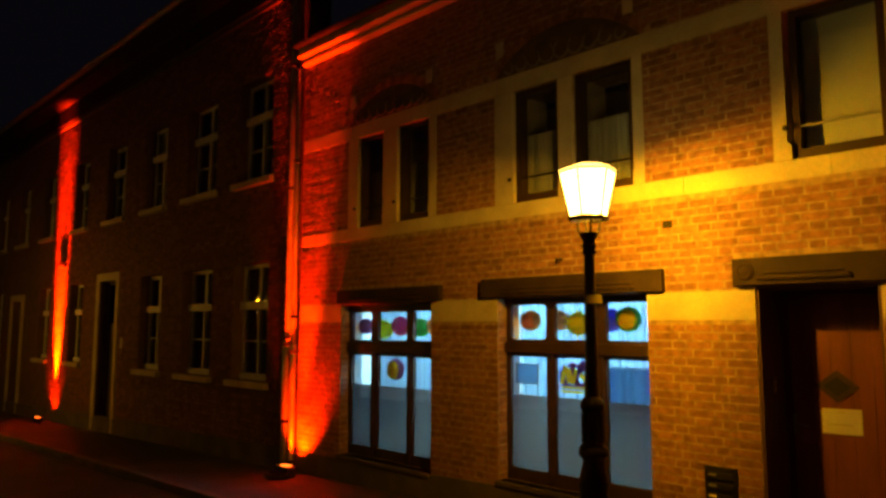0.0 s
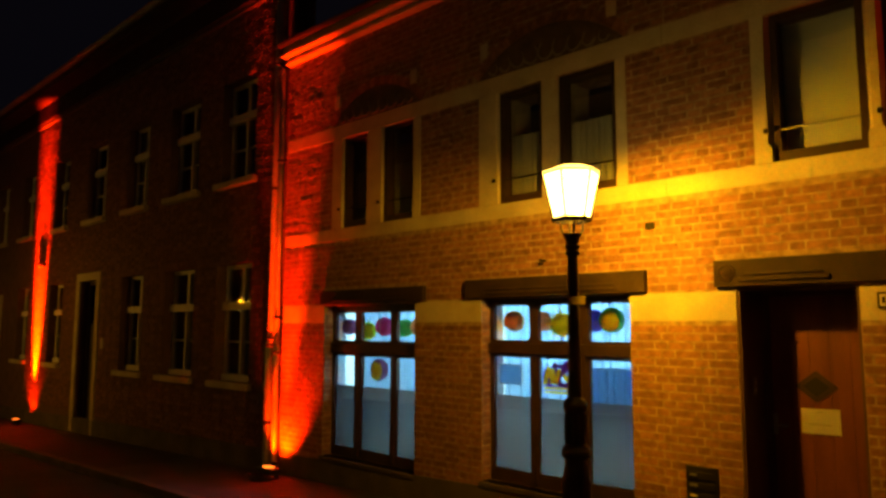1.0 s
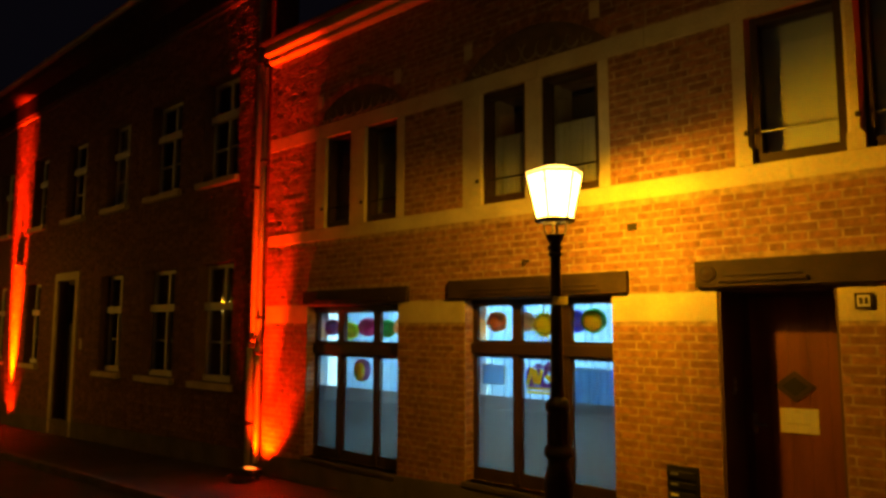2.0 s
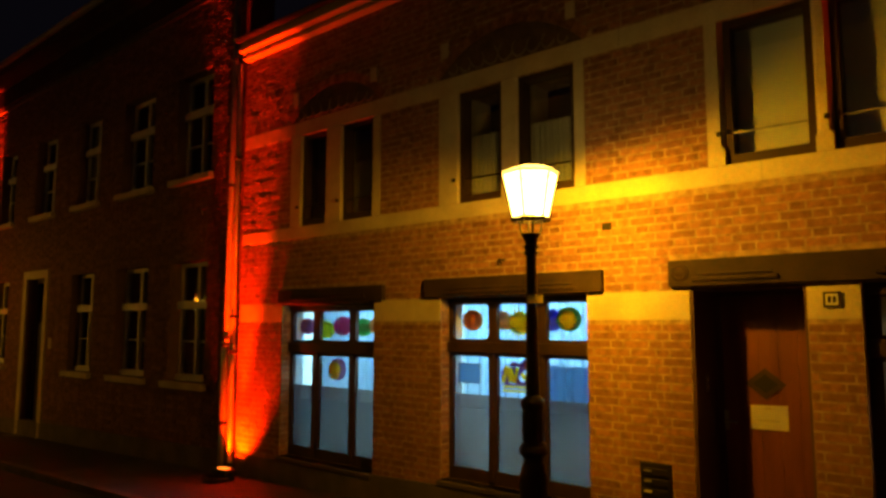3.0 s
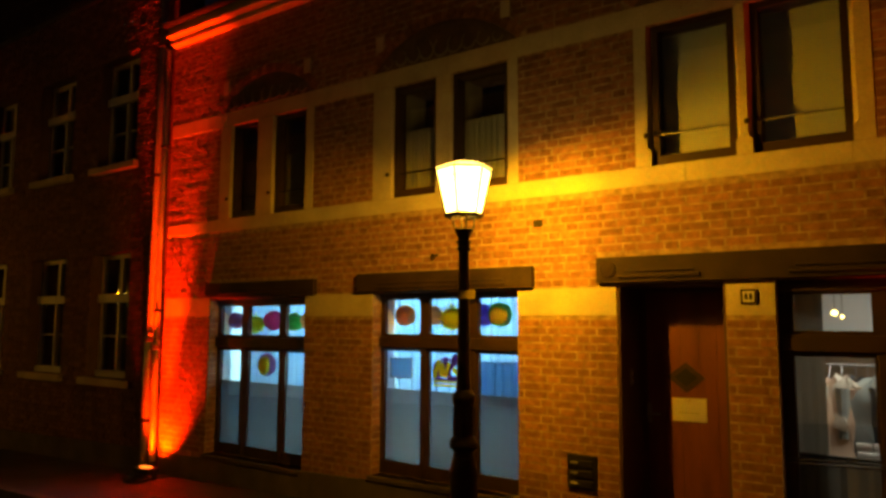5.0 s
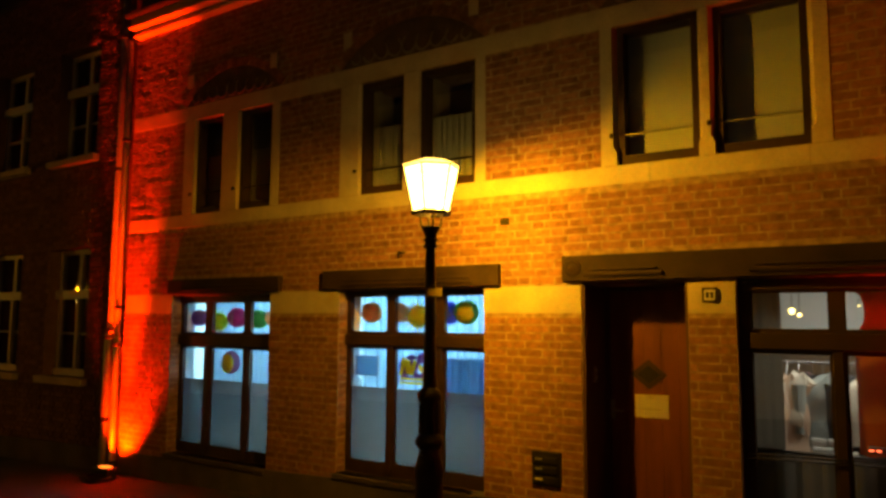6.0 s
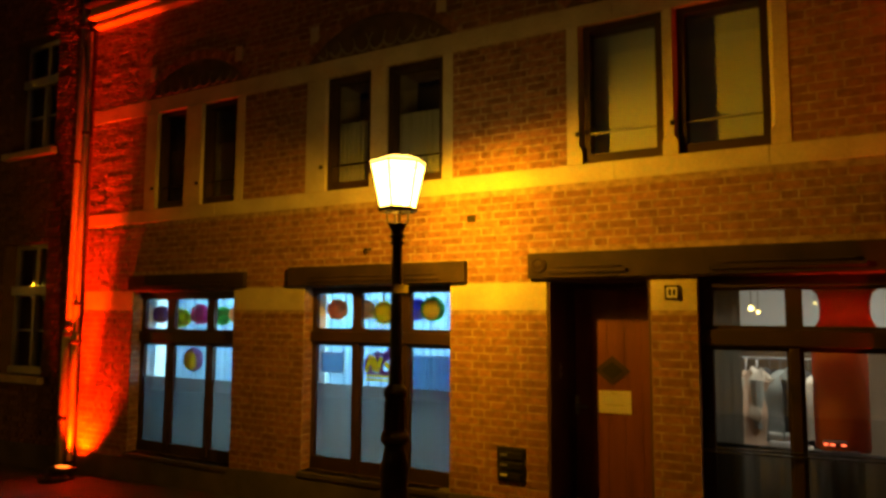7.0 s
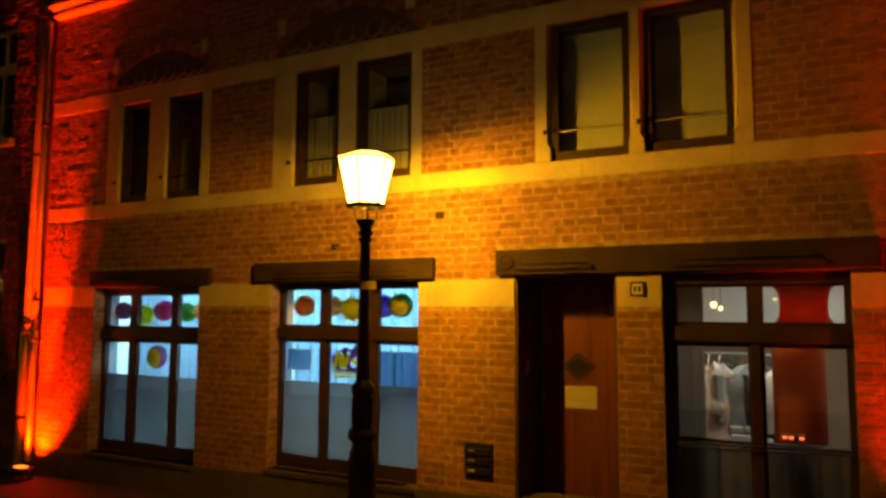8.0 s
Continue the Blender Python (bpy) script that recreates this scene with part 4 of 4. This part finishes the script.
def pleated(name, x0, x1, y, z0, z1, material, label, folds, depth=0.025):
    thing = empty(name, label, "curtain", "room curtains")
    bm = bmesh.new()
    n = folds * 6
    low = [bm.verts.new((x0 + (x1 - x0) * k / n, y + depth * math.sin(2 * math.pi * k / 6 + 0.5 * math.sin(k * 0.7)), z0)) for k in range(n + 1)]
    top = [bm.verts.new((v.co.x, y + (v.co.y - y) * 0.7, z1)) for v in low]
    for k in range(n):
        bm.faces.new((low[k], low[k + 1], top[k + 1], top[k]))
    bmesh.ops.solidify(bm, geom=bm.faces[:], thickness=0.002)
    part("cloth", bm, material, thing, smooth=True)
    bm = bmesh.new()
    rod(bm, (x0 - 0.03, y, z1 + 0.01), (x1 + 0.03, y, z1 + 0.01), 0.012)
    part("rail", bm, M_IRON if "dark" in label else M_SHEER, thing)


pleated("curtain", -2.90, -1.15, 0.80, 0.60, 2.55, M_SHEER, "light blue pleated sheer curtain behind the window", 20)
pleated("curtain", -0.12, 2.05, 0.80, 1.15, 2.75, M_SHEER, "light blue pleated sheer curtain behind the window", 24)
pleated("curtain", 1.06, 2.62, 0.66, 1.05, 1.53, M_BLUE_CLOTH, "short blue pleated curtain behind the frosted pane", 15)
for x in (-1.6, 0.9):
    tube = empty("ceiling_light", "white fluorescent ceiling light of the office", "ceiling light", "ceiling lights")
    slab("body", (x - 0.62, x + 0.62, 1.72, 1.86, 2.89, 2.948), M_WHITE, tube, bevel=0.006)
    slab("tube", (x - 0.60, x + 0.60, 1.75, 1.83, 2.872, 2.889), M_TUBE, tube, "glowing tube", bevel=0.006)

# ---- the shop window and what stands behind it ----
x0, x1, z0, z1 = SHOP
win = empty("window_9", "dark-framed shop window of a dim clothes shop, with a low rail", "window", kind="structure")
P3 = ((x0 + 0.09, 4.80), (4.915, x1 - 0.045))
bm = bmesh.new()
pierced(bm, x0, x1, z0, z1, 0.10, 0.16, [(a, b, 1.905, 2.175) for a, b in P3] + [(a, b, 0.42, 1.715) for a, b in P3])
part("window_frame", bm, M_FRAME, win)
slab("transom", (x0 + 0.004, x1 - 0.004, 0.060, 0.099, 1.75, 1.875), M_FRAME, win, bevel=0.01)
slab("head_rail", (x0 + 0.004, x1 - 0.004, 0.070, 0.099, 2.195, 2.28), M_FRAME, win, bevel=0.008)
slab("mullion", (4.82, 4.895, 0.075, 0.099, 0.34, 1.748), M_FRAME, win, bevel=0.008)
slab("window_sill", (x0 - 0.01, x1 + 0.02, -0.05, 0.099, z0 - 0.05, z0), M_SILL, win, bevel=0.01)
bm = bmesh.new()
for z in (0.985, 0.955):
    rod(bm, (x0 + 0.01, 0.055, z - 0.02), (x1 - 0.01, 0.055, z + 0.02), 0.007)
part("guard_rail", bm, M_IRON, win, "thin iron guard rail")
for a, b in P3:
    slab("pane", (a - 0.01, b + 0.01, 0.127, 0.132, 1.895, 2.185), M_GLASS, win).visible_shadow = False
    slab("pane", (a - 0.01, b + 0.01, 0.127, 0.132, 0.41, 1.725), M_GLASS, win).visible_shadow = False
SMOKE = paper("smoke_grey_cloth", (0.25, 0.225, 0.18), 0.55)
pleated("drape", 4.16, 4.46, 0.30, 0.35, 2.60, SMOKE, "dark grey drape at the side of the shop window", 4, 0.004)
pleated("cafe_curtain", 4.20, 5.60, 0.26, 0.35, 0.965, SMOKE, "low dark curtain along the foot of the shop window", 12, 0.012)

shade = empty("red_lamp_shade", "large glossy red waisted lamp shade hung in the shop window", "lamp shade")
bm = bmesh.new()
lathe(bm, [(0.10, 2.235), (0.235, 2.225), (0.240, 2.200), (0.190, 2.160), (0.172, 2.10), (0.168, 2.02), (0.176, 1.95), (0.215, 1.89), (0.217, 1.885), (0.180, 1.885)], 32, (5.185, 0.42, 0), close=False)
part("shade", bm, glass("red_shade", (0.9, 0.05, 0.02), 0.04, haze=0.985, haze_colour=(0.42, 0.016, 0.006)), shade, smooth=True)
bm = bmesh.new()
rod(bm, (5.185, 0.42, 2.20), (5.185, 0.42, 2.85), 0.006)
part("cord", bm, M_IRON, shade)
bm = bmesh.new()
bmesh.ops.create_uvsphere(bm, u_segments=12, v_segments=8, radius=0.04, matrix=Matrix.Translation((5.185, 0.42, 1.98)))
part("bulb", bm, glow("red_bulb", (1.0, 0.30, 0.12), 6.0), shade)
column = empty("red_column", "upright red-lit display column behind the shop glass", "column")
bm = bmesh.new()
lathe(bm, [(0.19, 0.95), (0.195, 0.96), (0.195, 1.80), (0.18, 1.82)], 32, (5.13, 0.66, 0))
part("drum", bm, paper("red_cloth", (0.60, 0.17, 0.08), 0.55), column, smooth=True)
slab("foot", (4.98, 5.30, 0.48, 0.68, 0.15, 0.95), PAINTS["dark"], column, bevel=0.01)
box_thing = empty("counter_box", "dark box with small red signal lights in the shop", "box")
slab("body", (5.000, 5.165, 0.32, 0.40, 1.005, 1.052), PAINTS["brown"], box_thing, bevel=0.01)
slab("foot", (5.05, 5.25, 0.33, 0.39, 0.15, 0.98), PAINTS["dark"], box_thing)
for x in (5.025, 5.070, 5.140):
    slab("signal_light", (x - 0.016, x + 0.016, 0.312, 0.3195, 1.022, 1.036), glow("signal", (1.0, 0.12, 0.04), 4.0), box_thing, "small glowing red light")


def garment(x, y, top, length, colour, width, lean):
    """A coat on a hanger: shoulders, a hanging body with folds, and two sleeves."""
    coat = empty("hanging_coat", "%s coat hanging on the clothes rail" % colour, "coat", "hanging coats")
    bm = bmesh.new()
    rings = []
    n, m = 30, 14
    for k in range(m):
        u = k / (m - 1)
        w = width * (0.22 + 0.78 * min(1, u * 5) ** 0.6) * (1 + 0.16 * u)
        d = (0.045 + 0.05 * u) * (1 + 0.15 * math.sin(9 * u + x * 31))
        ring = []
        for a in [2 * math.pi * q / n for q in range(n)]:
            fold = 1 + 0.30 * min(1, u * 2) * math.sin(6 * a + x * 40 + 2.2 * u) + 0.12 * math.sin(13 * a + 7 * u + x * 17)
            ring.append(bm.verts.new((x + lean * u + d * math.cos(a) * fold + 0.86 * w * math.sin(a), y - 0.86 * d * math.cos(a) * fold + 0.50 * w * math.sin(a), top - length * u - 0.05 * abs(math.sin(a)) * (1 - u) - 0.03 * math.sin(3 * a + x * 20) * u)))
        rings.append(ring)
    for p, q in zip(rings, rings[1:]):
        for k in range(n):
            bm.faces.new((p[k], p[(k + 1) % n], q[(k + 1) % n], q[k]))
    bm.faces.new(rings[0])
    part("body", bm, PAINTS[colour], coat, smooth=True)
    for s in (-1, 1):
        bm = bmesh.new()
        bmesh.ops.create_cone(bm, cap_ends=True, segments=10, radius1=0.045, radius2=0.065, depth=length * 0.7, matrix=Matrix.Translation((x - 0.02 + 0.88 * s * width, y - 0.03 + s * width * 0.50, top - 0.10 - length * 0.35)) @ Matrix.Rotation(radians(6 * s), 4, "X"))
        part("sleeve", bm, PAINTS[colour], coat, smooth=True)
    bm = bmesh.new()
    rod(bm, (x, y, top - 0.01), (x, 1.30, 1.60), 0.006)
    part("hook", bm, M_ZINC, coat)


rack = empty("clothes_rail", "thin metal clothes rail in the dim shop", "clothes rail")
bm = bmesh.new()
rod(bm, (4.0, 1.30, 1.60), (5.0, 1.30, 1.60), 0.012)
for x in (4.02, 4.98):
    rod(bm, (x, 1.30, 0.15), (x, 1.30, 1.60), 0.012)
    rod(bm, (x, 1.05, 0.16), (x, 1.55, 0.16), 0.012)
part("rail", bm, M_ZINC, rack)
for k, (x, y, colour, length) in enumerate(((4.16, 1.34, "grey", 0.80), (4.28, 1.24, "cream", 0.62), (4.37, 1.20, "pink", 0.70), (4.46, 1.24, "cream", 0.48), (4.56, 1.36, "dark", 0.70), (4.65, 1.30, "grey", 0.60), (4.75, 1.38, "grey", 0.72), (4.87, 1.36, "dark", 0.66), (4.96, 1.30, "cream", 0.56))):
    garment(x, y, 1.53 - 0.012 * (k % 3), length, colour, 0.15 + 0.02 * (k % 3), 0.03 * (k % 3 - 1))
# Folded clothes on a low shelf under the rail.
shelf = empty("low_shelf", "low dark shelf under the clothes rail", "shelf")
slab("board", (4.02, 4.98, 1.05, 1.50, 0.72, 0.75), PAINTS["dark"], shelf, bevel=0.004)
for x in (4.05, 4.95):
    slab("upright", (x - 0.02, x + 0.02, 1.06, 1.49, 0.15, 0.719), PAINTS["dark"], shelf, bevel=0.004)
for k, (x, w, hgt, colour) in enumerate(((4.26, 0.10, 0.10, "cream"), (4.45, 0.08, 0.17, "white"), (4.64, 0.09, 0.22, "white"), (4.84, 0.07, 0.12, "cream"))):
    pile = empty("folded_clothes", "soft pile of folded %s clothes on the shelf" % colour, "clothes", "folded clothes")
    bm = bmesh.new()
    for j in range(3):
        box(bm, x - w + 0.008 * (j % 2), x + w - 0.006 * j, 1.12 + 0.01 * j, 1.36, 0.7505 + hgt * j / 3, 0.7505 + hgt * (j + 0.96) / 3, 0.012)
    part("pile", bm, PAINTS[colour], pile, smooth=True)
for x, y, z, r in ((4.40, 1.5, 2.055, 0.028), (4.455, 1.56, 2.02, 0.018), (4.90, 2.4, 2.12, 0.010)):
    pend = empty("pendant_lamp", "small glowing warm pendant lamp in the shop", "pendant lamp", "pendant lamps")
    bm = bmesh.new()
    bmesh.ops.create_uvsphere(bm, u_segments=14, v_segments=10, radius=r, matrix=Matrix.Translation((x, y, z)))
    part("bulb", bm, M_WARM, pend, "glowing warm bulb")
    bm = bmesh.new()
    rod(bm, (x, y, z + r), (x, y, 2.85), 0.003)
    part("cord", bm, M_IRON, pend)


# ---- bricks, laid course by course round the stone and the openings ----
COURSE, JOINT = 0.0715, 0.0095
rng = random.Random(7)


def spans(x0, x1, z, blocked):
    """The stretches of a course at height z that no opening or stone takes up."""
    free = [(x0, x1)]
    for a, b, p, q in blocked:
        if p - 0.02 < z < q + 0.02:
            nxt = []
            for s, e in free:
                if b <= s or a >= e:
                    nxt.append((s, e))
                else:
                    if a - s > 0.03:
                        nxt.append((s, a))
                    if e - b > 0.03:
                        nxt.append((b, e))
            free = nxt
    return free


def courses(x0, x1, z0, z1, blocked, arches=(), course=COURSE):
    out, row = [], 0
    z = z0
    while z + course <= z1 + 0.01:
        zc = z + course / 2
        block = list(blocked)
        for c, R, zz, half in arches:
            if zc - zz < R + 0.11 and zc > 4.69:
                w = math.sqrt(max(0.0, (R + 0.115) ** 2 - (zc - zz) ** 2))
                block.append((c - min(w, half + 0.10), c + min(w, half + 0.10), zc - 0.001, zc + 0.001))
        for s, e in spans(x0, x1, zc, block):
            x, k = s + 0.004, row + int(s * 3)
            offset = 0.0575 if row % 2 else 0.0
            first = True
            while x < e - 0.035:
                length = 0.225 if (k % 2) else 0.112
                if first and offset:
                    length -= offset
                if e - (x + length) < 0.06:
                    length = e - 0.004 - x
                length = min(length, e - 0.004 - x)
                out.append((x, x + length, z + JOINT / 2 + rng.uniform(-0.002, 0.002), z + course - JOINT / 2 + rng.uniform(-0.002, 0.002)))
                x += length + JOINT + rng.uniform(-0.002, 0.003)
                k += 1
                first = False
        z += course
        row += 1
    return out


def brick_verts(x0, x1, z0, z1, depth, skew):
    c = 0.004
    return [(x0, 0.02, z0), (x1, 0.02, z0), (x1, 0.02, z1), (x0, 0.02, z1),
            (x0 + c, -depth, z0 + c), (x1 - c, -depth - skew, z0 + c), (x1 - c, -depth - skew * 0.5, z1 - c), (x0 + c, -depth + skew * 0.4, z1 - c)]


FACES = ((4, 5, 6, 7), (0, 1, 5, 4), (1, 2, 6, 5), (2, 3, 7, 6), (3, 0, 4, 7))


def brick_field(name, bricks, material, parent, rough=0.0016):
    verts, faces = [], []
    for b in bricks:
        n = len(verts)
        verts += brick_verts(*b, rng.uniform(0.0008, rough + 0.0015), rng.uniform(-0.0004, rough))
        faces += [tuple(n + i for i in f) for f in FACES]
    me = bpy.data.meshes.new(name)
    me.from_pydata(verts, [], faces)
    me.materials.append(material)
    ob = new(name, me)
    ob.parent = parent
    return tagged(ob, kind="stuff")


main = courses(-3.59, 8.0, 0.20, 5.84, HOLES + STONES, ARCHES)
near = lambda b: (1.98 < b[0] and b[1] < 4.2 and 0.3 < b[2] < 2.02)
single = [b for b in main if near(b)][:300]
chosen = set(single)
brick_field("bricks", [b for b in main if b not in chosen and b[0] > -2.85], M_BRICK, wall_main)
# The bricks at the party line are rougher and stand out unevenly.
brick_field("bricks", [b for b in main if b[0] <= -2.85], M_BRICK, wall_main, 0.0052)
dark = courses(-15.4, -3.70, 0.10, 7.20, L_WINDOWS + [(L_DOOR[0] - 0.17, L_DOOR[1] + 0.15, L_DOOR[2], L_DOOR[3] + 0.15)] + [(a - 0.10, b + 0.09, p - 0.10, p) for a, b, p, q in L_WINDOWS])
brick_field("bricks", dark, M_BRICK_DARK, wall_left, 0.007)
shapes = {}
for x0, x1, z0, z1 in single:
    key = round((x1 - x0) / 0.0025)
    if key not in shapes:
        w = key * 0.0025
        me = bpy.data.meshes.new("brick")
        me.from_pydata(brick_verts(-w / 2, w / 2, -(COURSE - JOINT) / 2, (COURSE - JOINT) / 2, 0.001, 0.0006), [], FACES)
        me.materials.append(M_BRICK_PIECE)
        shapes[key] = me
    ob = new("brick", shapes[key])
    ob.location = ((x0 + x1) / 2, rng.uniform(-0.001, 0.0), (z0 + z1) / 2)
    ob.parent = wall_main


def reveal_bricks(x, z0, z1, facing):
    """Header bricks down the side of an opening."""
    verts, faces = [], []
    z = z0
    while z < z1 - 0.02:
        top, out, n = min(z + COURSE, z1), rng.uniform(0.001, 0.005) * facing, len(verts)
        a, b, c = 0.006 + rng.uniform(0, 0.004), 0.132, 0.003
        lo, hi = z + JOINT / 2, top - JOINT / 2
        verts += [(x - 0.01 * facing, a, lo), (x - 0.01 * facing, b, lo), (x - 0.01 * facing, b, hi), (x - 0.01 * facing, a, hi), (x + out, a + c, lo + c), (x + out, b - c, lo + c), (x + out, b - c, hi - c), (x + out, a + c, hi - c)]
        faces += [tuple(n + i for i in f) for f in FACES]
        z = top
    me = bpy.data.meshes.new("bricks")
    me.from_pydata(verts, [], faces)
    me.materials.append(M_BRICK)
    ob = new("bricks", me)
    ob.parent = wall_main
    tagged(ob, kind="stuff")


for (x0, x1), (z0, z1) in [(w["x"], w["z"]) for w in GROUND_WINDOWS.values()]:
    reveal_bricks(x0, z0, 2.02, 1)
    reveal_bricks(x1, z0, 2.02, -1)
